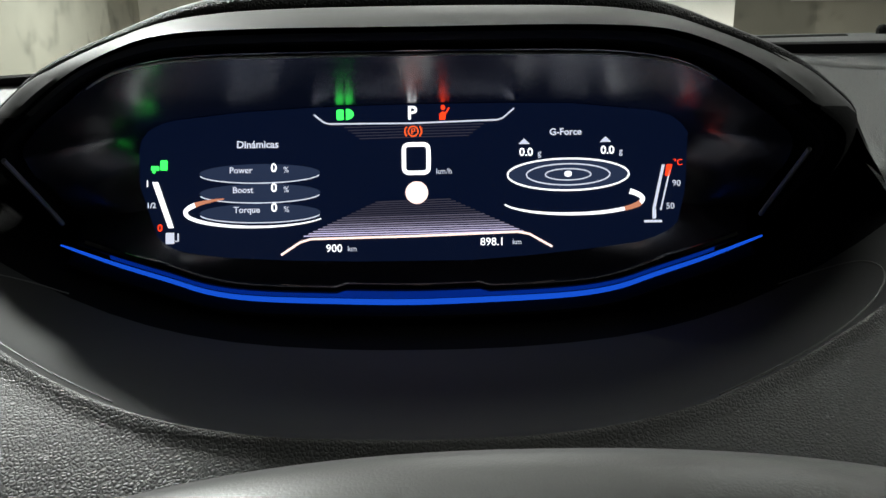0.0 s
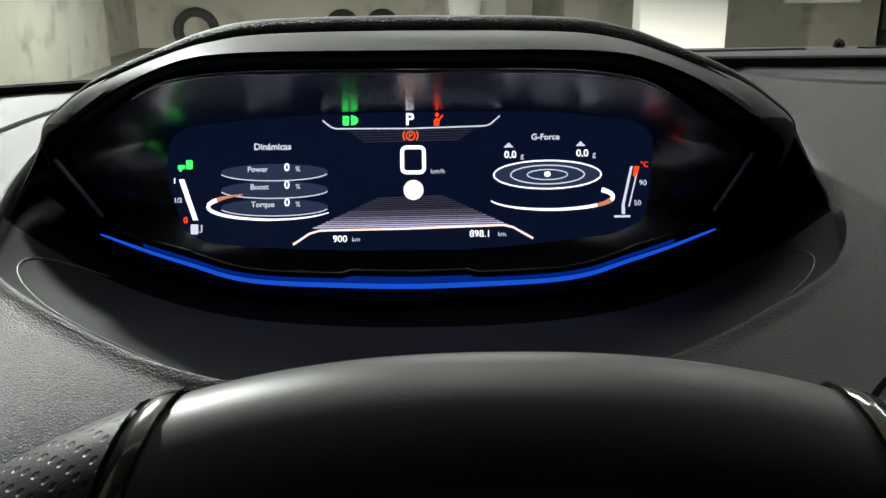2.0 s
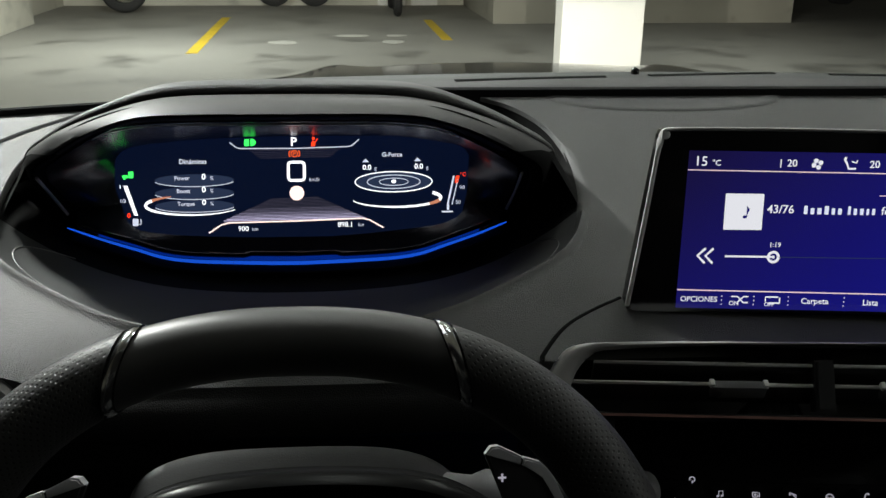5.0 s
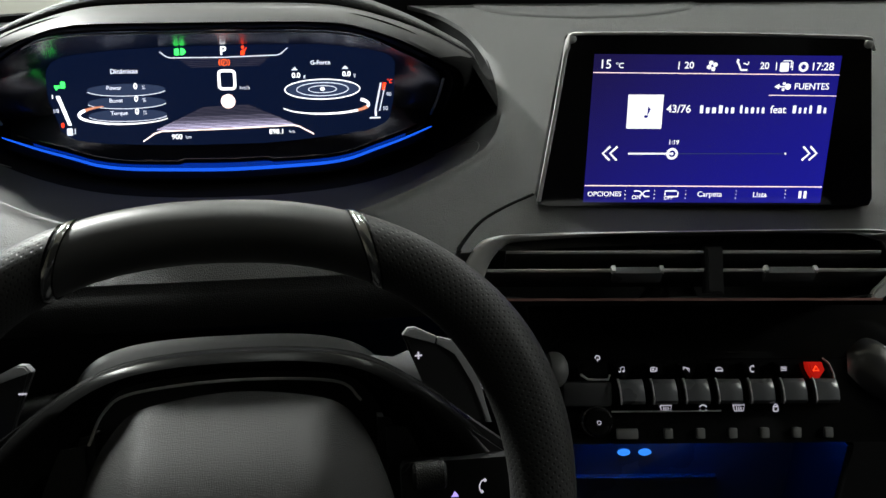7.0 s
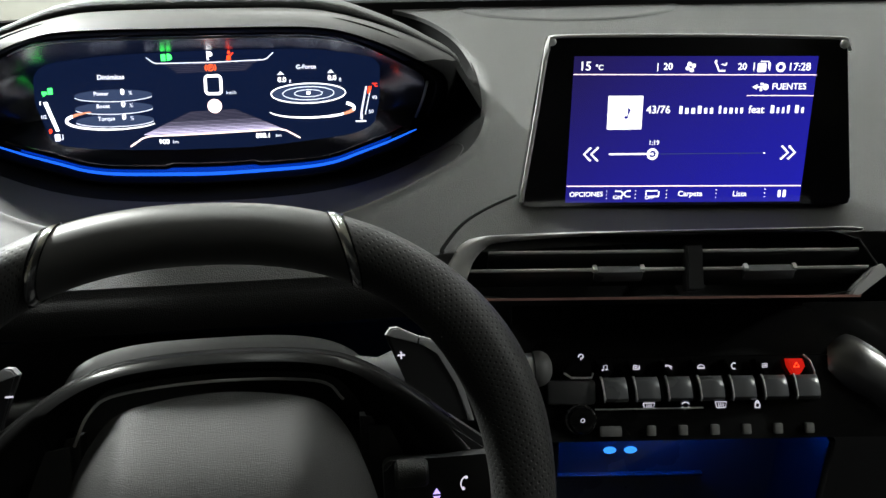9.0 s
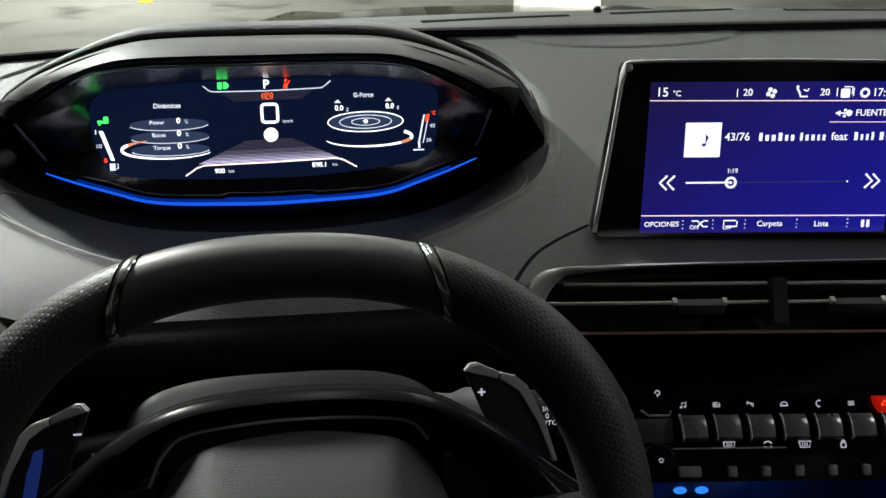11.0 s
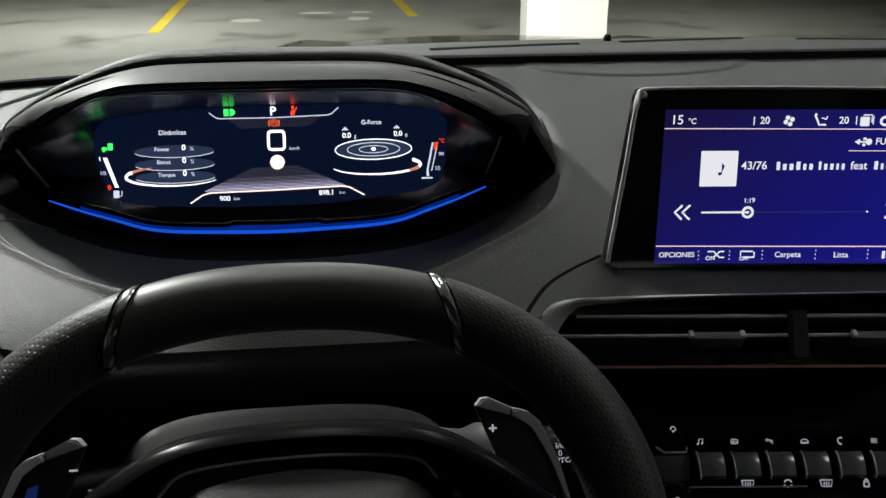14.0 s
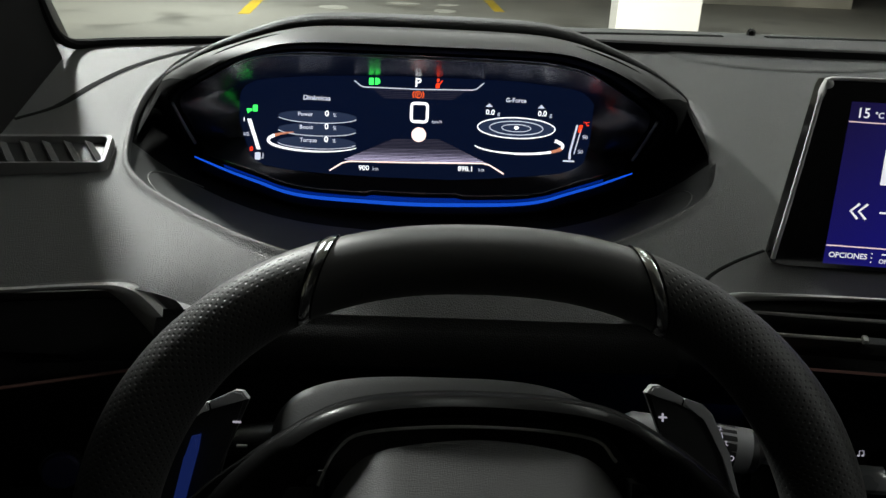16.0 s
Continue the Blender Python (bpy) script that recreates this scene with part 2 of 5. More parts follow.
# ---- building helpers ----


def part(name, bm, material, parent=None, label="", smooth=True, sharp=35):
    bmesh.ops.remove_doubles(bm, verts=bm.verts, dist=1e-6)
    bmesh.ops.recalc_face_normals(bm, faces=bm.faces)
    me = bpy.data.meshes.new(name)
    bm.to_mesh(me)
    bm.free()
    me.materials.append(material)
    if smooth:
        me.shade_smooth()
        me.set_sharp_from_angle(angle=radians(sharp))
    ob = new(name, me)
    if parent is not None:
        ob.parent = parent
        ob.matrix_parent_inverse = parent.matrix_world.inverted()
    if label:
        ob["label"] = label
    return ob


def thing(name, label, category, at=(0, 0, 0), group="", kind=""):
    ob = new(name)
    ob.location = at
    ob.empty_display_size = 0.02
    bpy.context.view_layer.update()
    return tagged(ob, label, category, group, kind)


def box(bm, lo, hi, m=Matrix(), bevel=0.0, seg=2):
    c = [(a + b) / 2 for a, b in zip(lo, hi)]
    d = [b - a for a, b in zip(lo, hi)]
    r = bmesh.ops.create_cube(bm, size=1, matrix=Matrix.Translation(c) @ Matrix.Diagonal((*d, 1)))
    vs = r["verts"]
    if bevel:
        es = list({e for v in vs for e in v.link_edges})
        out = bmesh.ops.bevel(bm, geom=es, offset=bevel, segments=seg, affect="EDGES", profile=0.6)
        vs = list({v for f in out["faces"] for v in f.verts} | {v for v in vs if v.is_valid})
    bmesh.ops.transform(bm, matrix=m, verts=vs)
    return bm


def prism(bm, pts, h0, h1, m=Matrix(), bevel=0.0):
    """A flat outline given thickness along its own z."""
    lo = [bm.verts.new((x, y, h0)) for x, y in pts]
    hi = [bm.verts.new((x, y, h1)) for x, y in pts]
    n = len(pts)
    bm.faces.new(lo[::-1])
    top = bm.faces.new(hi)
    for i in range(n):
        bm.faces.new((lo[i], lo[(i + 1) % n], hi[(i + 1) % n], hi[i]))
    vs = lo + hi
    if bevel:
        out = bmesh.ops.bevel(bm, geom=list(top.edges), offset=bevel, segments=2, affect="EDGES")
        vs = list({v for f in out["faces"] for v in f.verts} | {v for v in vs if v.is_valid})
    bmesh.ops.transform(bm, matrix=m, verts=vs)
    return bm


def loft(bm, rows, wrap=False, caps=False):
    grid = [[bm.verts.new(p) for p in row] for row in rows]
    for a, b in zip(grid, grid[1:]):
        n = len(a)
        for i in range(n if wrap else n - 1):
            bm.faces.new((a[i], a[(i + 1) % n], b[(i + 1) % n], b[i]))
    if caps:
        bm.faces.new(grid[0][::-1])
        bm.faces.new(grid[-1])
    return bm


def lathe(bm, profile, m=Matrix(), seg=32):
    """Profile (radius, height) turned round local z."""
    rows = [[m @ Vector((r * math.cos(2 * math.pi * i / seg), r * math.sin(2 * math.pi * i / seg), h)) for i in range(seg)] for r, h in profile]
    return loft(bm, rows, True, True)


def smooth_curve(keys, n):
    """Points on a smooth curve through a few keys (Catmull-Rom, evenly spaced)."""
    p = [np.array(k, float) for k in keys]
    p = [2 * p[0] - p[1]] + p + [2 * p[-1] - p[-2]]
    out = []
    for a, b, c, d in zip(p, p[1:], p[2:], p[3:]):
        for t in np.linspace(0, 1, 24, endpoint=False):
            out.append(0.5 * (2 * b + (c - a) * t + (2 * a - 5 * b + 4 * c - d) * t**2 + (3 * b - a - 3 * c + d) * t**3))
    out.append(p[-2])
    out = np.array(out)
    s = np.concatenate([[0], np.cumsum(np.linalg.norm(np.diff(out, axis=0), axis=1))])
    u = np.linspace(0, s[-1], n)
    return np.stack([np.interp(u, s, out[:, k]) for k in range(out.shape[1])], 1)


def sweep(bm, path, rad, seg=10, closed=False, up=(0, 0, 1)):
    """A round bar along a path; rad is a number or one (across, up) pair for all or for each point."""
    path = [Vector(p) for p in path]
    n = len(path)
    rows = []
    for i, p in enumerate(path):
        a, b = (path[i - 1], path[(i + 1) % n]) if closed else (path[max(0, i - 1)], path[min(n - 1, i + 1)])
        t = (b - a).normalized()
        s = t.cross(Vector(up)).normalized()
        w = s.cross(t)
        r = rad[i] if isinstance(rad, list) else rad
        r = r if isinstance(r, tuple) else (r, r)
        rows.append([p + s * r[0] * math.cos(2 * math.pi * k / seg) + w * r[1] * math.sin(2 * math.pi * k / seg) for k in range(seg)])
    if closed:
        rows.append(rows[0])
    return loft(bm, rows, True, not closed)


def words(name, text, size, m, material, parent, align="CENTER", thick=0.0002, bold=0.0, label="", squeeze=1.0):
    """Lettering in the built-in font as a mesh."""
    cu = bpy.data.curves.new(name, "FONT")
    cu.body, cu.size, cu.align_x, cu.align_y = text, size, align, "CENTER"
    cu.extrude, cu.offset, cu.resolution_u = thick, bold, 3
    tmp = new(name, cu)
    me = bpy.data.meshes.new_from_object(tmp.evaluated_get(bpy.context.evaluated_depsgraph_get()))
    bpy.data.objects.remove(tmp)
    bpy.data.curves.remove(cu)
    me.transform(m @ Matrix.Diagonal((squeeze, 1, 1, 1)))
    me.materials.clear()
    me.materials.append(material)
    ob = new(name, me)
    ob.parent = parent
    ob.matrix_parent_inverse = parent.matrix_world.inverted()
    if label:
        ob["label"] = label
    return ob


def plane_frame(o, yaw, tilt):
    """Local x to the right, y up the face, z towards the driver."""
    a, b = radians(yaw), radians(tilt)
    x = Vector((math.cos(a), math.sin(a), 0))
    back = Vector((-math.sin(a), math.cos(a), 0))
    v = Vector((0, 0, 1)) * math.cos(b) + back * math.sin(b)
    z = x.cross(v)
    return Matrix.Translation(o) @ Matrix((x, v, z)).transposed().to_4x4()


def arc(cx, cy, rx, ry, a0, a1, n=24):
    return [(cx + rx * math.cos(radians(a0 + (a1 - a0) * i / n)), cy + ry * math.sin(radians(a0 + (a1 - a0) * i / n))) for i in range(n + 1)]


def ribbon(pts, w0, w1=None):
    """Outline of a flat band of changing width along 2D points."""
    w1 = w0 if w1 is None else w1
    p = np.array(pts, float)
    t = np.gradient(p, axis=0)
    t /= np.linalg.norm(t, axis=1)[:, None] + 1e-12
    nrm = np.stack([-t[:, 1], t[:, 0]], 1)
    w = np.linspace(w0, w1, len(p))[:, None] / 2
    return [tuple(q) for q in p + nrm * w] + [tuple(q) for q in (p - nrm * w)[::-1]]


def rounded(x0, x1, y0, y1, r, n=5):
    out = []
    for cx, cy, a in ((x1 - r, y1 - r, 0), (x0 + r, y1 - r, 90), (x0 + r, y0 + r, 180), (x1 - r, y0 + r, 270)):
        out += arc(cx, cy, r, r, a, a + 90, n)
    return out


def mark(name, outlines, m, material, parent, h0=0.0003, h1=0.0005, label=""):
    """Flat printed or lit shape a hair above its panel."""
    bm = bmesh.new()
    for pts in outlines:
        prism(bm, pts, h0, h1, m)
    return part(name, bm, material, parent, label, smooth=False)

# ---- the garage ----
G = pose(0, 0, 0, 0, 0, 3)


def slab(name, lo, hi, material, label, bevel=0.0, kind="structure"):
    bm = bmesh.new()
    box(bm, lo, hi, G, bevel)
    return tagged(part(name, bm, material, smooth=False), label, "", "", kind)


slab("floor", (-14, -12, -0.2), (14, 18, 0), FLOOR, "stained worn grey concrete garage floor")
slab("ceiling", (-14, -12, 2.62), (14, 18, 2.8), WALL_DARK, "plain grey concrete garage ceiling")
slab("wall_north", (-4.4, 14.9, 0), (2.3, 15.2, 2.62), WALL, "pale stained plaster wall behind parking bays")
slab("wall_west", (-6.3, -12, 0), (-3.74, 12.3, 2.62), WALL, "pale rough concrete side wall of the garage")
slab("wall_west_recess", (-6.3, 12.302, 0), (-4.05, 14.9, 2.62), WALL, "pale concrete recess wall")
# the darker wall colour on these two stands for missing light
slab("wall_between", (2.3, 12.4, 0), (2.6, 15.2, 2.62), WALL_DARK, "wall beside the parking bays, darkened as unlit")
slab("wall_east", (2.3, 12.1, 0), (6.6, 12.4, 2.62), WALL_DARK, "grey-brown concrete wall, darkened as unlit")
slab("wall_north_east", (2.6, 16.8, 0), (14, 17.1, 2.62), WALL_DARK, "plain dull concrete wall in the far corner")
slab("pillar", (1.985, 7.18, 0), (2.69, 7.42, 2.62), WHITE_PAINT, "white painted concrete pillar lit by headlights", 0.012)
slab("wall_south", (-14, -12, 0), (14, -11.7, 2.62), WALL_DARK, "plain concrete rear wall of the garage")
slab("wall_far_east", (13.7, -11.7, 0), (14, 16.8, 2.62), WALL_DARK, "plain concrete side wall")
for x, y0, y1 in ((-1.355, 9.41, 13.0), (1.45, 10.37, 12.6)):
    slab("trim", (x - 0.06, y0, 0), (x + 0.06, y1, 0.004), YELLOW, "worn yellow parking bay line on concrete")
# two white doors with a dark post between them
for x0, x1 in ((0.88, 1.33), (1.43, 1.86)):
    door = thing("white_door", "white painted metal door in the garage wall", "door", G @ Vector(((x0 + x1) / 2, 14.88, 0)), "white metal doors")
    bm = bmesh.new()
    box(bm, (x0, 14.86, 0), (x1, 14.897, 2.05), G, 0.006)
    part("leaf", bm, WHITE_PAINT, door)
    bm = bmesh.new()
    box(bm, (x0 + 0.05, 14.85, 0.96), (x0 + 0.15, 14.86, 1.0), G, 0.003)
    part("handle", bm, BLACK, door)
# pale patches that stand for bright wet glints on the floor
for x, y, w, d in ((-0.46, 10.25, 0.17, 0.16), (0.35, 10.85, 0.2, 0.1), (0.88, 10.84, 0.13, 0.09), (0.8, 10.25, 0.14, 0.16)):
    bm = bmesh.new()
    rnd = random.Random(int(x * 100) + 7)
    prism(bm, [(x + w * (0.8 + 0.3 * rnd.random()) * math.cos(q), y + d * (0.8 + 0.3 * rnd.random()) * math.sin(q)) for q in np.linspace(0, 2 * math.pi, 19)[:-1]], 0.0, 0.003, G)
    tagged(part("floor_glint", bm, GLINT_PATCH, smooth=False), "pale patch standing for a wet glint on the worn concrete floor", "", "", "structure")

# housings added so that each assumed lamp has a body
for x, y, watts, turn, span in UNSEEN_TUBES:
    lampbody = thing("assumed_tube_lamp", "unseen white tube lamp assumed on the ceiling", "ceiling lamp", (x, y, 2.53), "garage tube lamps")
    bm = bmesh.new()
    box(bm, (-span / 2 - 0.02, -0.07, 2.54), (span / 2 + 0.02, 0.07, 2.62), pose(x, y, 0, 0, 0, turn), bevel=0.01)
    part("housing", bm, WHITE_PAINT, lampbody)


def tyre(x, y, r, w, spin, lean=0.0):
    m = G @ pose(x, y, 0, 0, 0, spin) @ pose(0, 0, 0, 90 - lean, 0, 0) @ pose(0, r, 0)
    ob = thing("tyre", "worn black rubber tyre standing near the wall", "tyre", m.translation - Vector((0, 0, r)), "loose tyres")
    bm = bmesh.new()
    prof = [(r * 0.6, -w / 2), (r * 0.72, -w * 0.56), (r * 0.9, -w * 0.54), (r * 0.985, -w * 0.4), (r, 0), (r * 0.985, w * 0.4), (r * 0.9, w * 0.54), (r * 0.72, w * 0.56), (r * 0.6, w / 2)]
    rows = [[m @ Vector((q * math.cos(2 * math.pi * i / 40), q * math.sin(2 * math.pi * i / 40), h)) for i in range(40)] for q, h in prof + [prof[0]]]
    part("tread", loft(bm, rows, True), RUBBER, ob)
    bm = bmesh.new()
    for k in range(3):
        rr = r * (0.78 + 0.06 * k)
        sweep(bm, [m @ Vector((rr * math.cos(a), rr * math.sin(a), -w * 0.56)) for a in np.linspace(0, 2 * math.pi, 33)[:-1]], 0.004, 5, True)
    part("sidewall_ring", bm, RUBBER, ob)
    return ob


tyre(-2.88, 13.77, 0.335, 0.17, 4)
tyre(-0.775, 14.72, 0.29, 0.1, 2)
tyre(-0.14, 14.7, 0.29, 0.1, -3)
# the largest stands in for an unidentified dark object in the far corner
tyre(9.0, 15.0, 0.4, 0.3, 30)

# small white scooter parked nose-on beside the bay line
scooter = thing("scooter", "white scooter parked at the wall with black wheel", "scooter", G @ Vector((1.07, 13.0, 0)))
sc = G @ pose(1.07, 13.0, 0)
bm = bmesh.new()
wm = sc @ pose(0, 0.1, 0.23, 0, 90, 0)
loft(bm, [[wm @ Vector((a * math.cos(2 * math.pi * i / 28), a * math.sin(2 * math.pi * i / 28), b)) for i in range(28)] for a, b in ((0.13, -0.05), (0.2, -0.055), (0.23, -0.02), (0.23, 0.02), (0.2, 0.055), (0.13, 0.05), (0.13, -0.05))], True)
part("front_wheel", bm, RUBBER, scooter)
bm = bmesh.new()
loft(bm, [[sc @ Vector((w * math.sin(a) * 0.5, y - 0.12 * math.cos(a), z)) for a in np.linspace(-1.5, 1.5, 13)] for z, w, y in ((0.28, 0.2, 0.18), (0.42, 0.42, 0.2), (0.7, 0.5, 0.24), (0.95, 0.44, 0.3), (1.05, 0.2, 0.36))])
part("leg_shield", bm, WHITE_PAINT, scooter)
bm = bmesh.new()
loft(bm, [[sc @ Vector((0.07 * math.sin(a), 0.1 - 0.28 * math.cos(b), 0.23 + 0.28 * math.sin(b))) for a in np.linspace(-1.4, 1.4, 7)] for b in np.linspace(0.2, 2.2, 9)])
part("mudguard", bm, WHITE_PAINT, scooter)
bm = bmesh.new()
sweep(bm, [sc @ Vector(p) for p in ((-0.33, 0.42, 1.08), (-0.12, 0.36, 1.06), (0.12, 0.36, 1.06), (0.33, 0.42, 1.08))], 0.016, 8)
part("handlebar", bm, BLACK, scooter)
bm = bmesh.new()
loft(bm, [[sc @ Vector((w * math.cos(a), y, z + h * math.sin(a))) for a in np.linspace(0, 2 * math.pi, 17)[:-1]] for y, w, z, h in ((0.5, 0.1, 0.35, 0.12), (0.8, 0.16, 0.5, 0.2), (1.15, 0.17, 0.6, 0.2), (1.5, 0.08, 0.65, 0.1))], True, True)
part("rear_body", bm, WHITE_PAINT, scooter)
bm = bmesh.new()
wm = sc @ pose(0, 1.3, 0.23, 0, 90, 0)
loft(bm, [[wm @ Vector((a * math.cos(2 * math.pi * i / 28), a * math.sin(2 * math.pi * i / 28), b)) for i in range(28)] for a, b in ((0.13, -0.05), (0.2, -0.055), (0.23, 0), (0.2, 0.055), (0.13, 0.05), (0.13, -0.05))], True)
part("rear_wheel", bm, RUBBER, scooter)

# dark guard panel with a white lower edge on the east wall
guard = thing("wall_panel", "dark panel with white lower edge on wall", "panel", G @ Vector((5.75, 12.1, 0.7)))
bm = bmesh.new()
box(bm, (5.26, 12.03, 0.78), (6.28, 12.098, 1.12), G, 0.01)
part("board", bm, BLACK, guard)
bm = bmesh.new()
box(bm, (5.26, 12.015, 0.71), (6.28, 12.098, 0.78), G, 0.008)
part("edge_strip", bm, WHITE_PAINT, guard, "white painted edge strip")

# ---- the car shell round the cabin ----
XC = 0.37
GAP = surface("black_rubber_gap", (0.003, 0.003, 0.003), 0.9, spec=0.1)
car = thing("car", "black car shell round the dark cabin", "car", (XC, 0.5, 0))


def bonnet_z(x, y):
    u = (x - XC) / 0.8
    crown = 1.062 - 0.07 * u * u - 0.03 * max(0, abs(u) - 0.55)
    crease = 0.012 * math.exp(-((abs(u) - 0.5) / 0.07) ** 2)
    drop = 0.055 * ((y - 0.95) / 1.0) ** 2 + (0.5 * max(0, y - 1.9)) ** 2 * 6
    return crown + crease - drop


bm = bmesh.new()
loft(bm, [[(x, y, bonnet_z(x, y)) for x in np.linspace(XC - 0.88, XC + 0.88, 61)] for y in np.linspace(0.9, 2.25, 34)])
part("bonnet", bm, PAINT, car)
bm = bmesh.new()
box(bm, (XC - 0.9, 0.86, 0.35), (XC + 0.9, 2.2, 0.86), bevel=0.05)
part("front_body", bm, PAINT, car)
bm = bmesh.new()
box(bm, (XC - 0.74, 0.73, 0.95), (XC + 0.74, 0.92, 1.02), bevel=0.01)
part("scuttle", bm, BLACK, car)
# unseen plates added to give the beams their upper cut-off
for x in (-0.33, 1.03):
    bm = bmesh.new()
    box(bm, (x - 0.16, 2.44, 0.7215), (x + 0.16, 2.448, 0.80), bevel=0.001)
    part("headlight_shade", bm, BLACK, car, "unseen black plate that cuts off the headlight beam")
# windscreen
bm = bmesh.new()
loft(bm, [[(XC + s * w, y - 0.1 * (1 - s * s) * -1, z) for s in np.linspace(-1, 1, 21)] for w, y, z in ((0.76, 0.66, 1.12), (0.70, 0.30, 1.36), (0.62, -0.1, 1.6))])
glass = part("windscreen", bm, GLASS, car)
glass.visible_shadow = False
# roof
bm = bmesh.new()
box(bm, (XC - 0.66, -1.9, 1.58), (XC + 0.66, -0.08, 1.64), bevel=0.01)
part("roof", bm, HEADLINER, car)
# closed black sail panel and pillar lining beside the driver, extended over the window to shade the dashboard
bm = bmesh.new()
edge = smooth_curve([(0.56, 1.125), (0.536, 1.155), (0.512, 1.173), (0.494, 1.212), (0.474, 1.25), (0.455, 1.29), (0.41, 1.36), (0.2, 1.485), (-0.1, 1.6)], 28)
prism(bm, [(-y, z) for y, z in edge] + [(0.1, 1.05), (-0.55, 1.02)], -0.345, -0.30, Matrix(((0, 0, 1, 0), (-1, 0, 0, 0), (0, 1, 0, 0), (0, 0, 0, 1))), 0.004)
part("pillar_lining", bm, MATT_BLACK, car, "matt black pillar lining")
for s in (-1, 1):
    bm = bmesh.new()
    sweep(bm, smooth_curve([(XC + s * 0.80, 0.82, 1.05), (XC + s * 0.745, 0.55, 1.22), (XC + s * 0.70, 0.25, 1.42), (XC + s * 0.655, -0.1, 1.6)], 16), (0.045, 0.06), 12)
    part("windscreen_pillar", bm, BLACK, car)
    bm = bmesh.new()
    sweep(bm, smooth_curve([(XC - s * 0.745 * -1, 0.5, 1.07), (XC + s * 0.735, 0.535, 1.12), (XC + s * 0.74, 0.555, 1.165), (XC + s * 0.735, 0.53, 1.21), (XC + s * 0.715, 0.44, 1.28)], 16), (0.05, 0.045), 14)
    part("pillar_trim", bm, BLACK, car)
    bm = bmesh.new()
    if s > 0:
        keys = [(XC + 0.47, 0.606, 1.1785), (XC + 0.59, 0.602, 1.174), (XC + 0.65, 0.585, 1.169), (XC + 0.682, 0.555, 1.167), (XC + 0.693, 0.535, 1.185), (XC + 0.69, 0.51, 1.21)]
    else:
        keys = [(-0.08, 0.592, 1.174), (-0.16, 0.580, 1.1705), (-0.22, 0.571, 1.1685), (-0.265, 0.564, 1.1668), (-0.287, 0.556, 1.166), (-0.297, 0.54, 1.169), (-0.3, 0.518, 1.182), (-0.3015, 0.496, 1.214)]
    sweep(bm, smooth_curve(keys, 30), 0.0045, 8)
    part("windscreen_gasket", bm, GAP, car, "black rubber gasket")
    bm = bmesh.new()
    box(bm, (XC + s * 0.74 - 0.05, -1.9, 0.3), (XC + s * 0.74 + 0.05, 0.62, 1.10), bevel=0.02)
    part("door", bm, BLACK, car, "black inner door panel")
    bm = bmesh.new()
    box(bm, (XC + s * 0.72 - 0.04, -0.75, 1.0), (XC + s * 0.72 + 0.04, -0.6, 1.6), bevel=0.02)
    part("door_pillar", bm, BLACK, car)
bm = bmesh.new()
box(bm, (XC - 0.8, -2.0, 0.3), (XC + 0.8, -1.9, 1.6), bevel=0.02)
part("rear_wall", bm, BLACK, car)
bm = bmesh.new()
box(bm, (XC - 0.8, -2.0, 0.3), (XC + 0.8, 0.9, 0.38))
part("cabin_floor", bm, BLACK, car)
for wx in (XC - 0.78, XC + 0.78):
    for wy in (1.45, -1.2):
        bm = bmesh.new()
        lathe(bm, [(0.2, -0.1), (0.31, -0.11), (0.34, -0.08), (0.34, 0.08), (0.31, 0.11), (0.2, 0.1)], pose(wx, wy, 0.34, 0, 90, 0), 36)
        part("road_wheel", bm, RUBBER, car)

# ---- dashboard ----
dash = thing("dashboard", "dark grey grained soft-touch car dashboard", "dashboard", (XC, 0.5, 1.0))
BOWL = (0.008, 0.4505, 0.219)
BOWL_HALF = [(0, 0.266), (0.045, 0.268), (0.082, 0.275), (0.115, 0.289), (0.15, 0.312), (0.184, 0.339), (0.203, 0.364), (0.213, 0.397), (0.22, 0.445), (0.219, 0.5), (0.205, 0.55), (0.17, 0.59), (0.1, 0.618), (0, 0.626)]
half_curve = smooth_curve(BOWL_HALF, 121)
BOWL_LINE = [(BOWL[0] - x, y) for x, y in half_curve] + [(BOWL[0] + x, y) for x, y in half_curve[-2:0:-1]]
bowl_angle = [math.atan2(x, BOWL[1] - y) for x, y in half_curve]
bowl_reach = [math.hypot(x, BOWL[1] - y) for x, y in half_curve]


X0, X1, Y0, Y1 = -0.335, 1.08, 0.235, 0.6


def base_z(y):
    return 1.175 - 0.25 * (0.6 - y)


def bowl_rho(x, y):
    dx, dy = abs(x - BOWL[0]), BOWL[1] - y
    return math.hypot(dx, dy) / float(np.interp(math.atan2(dx, dy), bowl_angle, bowl_reach))


def dash_z(x, y):
    z = base_z(y)
    if y < 0.29:
        k = min(1.0, max(0.0, (0.17 - x) / 0.05)) * min(1.0, max(0.0, (x + 0.16) / 0.05))
        z -= (0.25 + 4.0 * k * k * (3 - 2 * k)) * (0.29 - y) ** 2
    rho = bowl_rho(x, y)
    # soft raised lip along the seam of the bowl
    fade = min(1.0, max(0.0, (0.515 - y) / 0.05))
    tight = min(1.0, max(0.0, (y - 0.36) / 0.06))
    z += (0.0034 - 0.0012 * tight) * fade * math.exp(-((rho - 1.014 + 0.005 * tight) / (0.013 - 0.006 * tight)) ** 2)
    return z


def bowl_z(x, y):
    rho = min(1.0, bowl_rho(x, y))
    if y > 0.45:
        return 1.058 + (base_z(0.45) - 0.012 - 1.058) * min(1.0, abs((x - BOWL[0]) / BOWL[2])) ** 3
    return 1.058 + (base_z(y) - 0.004 - 1.058) * rho ** 3


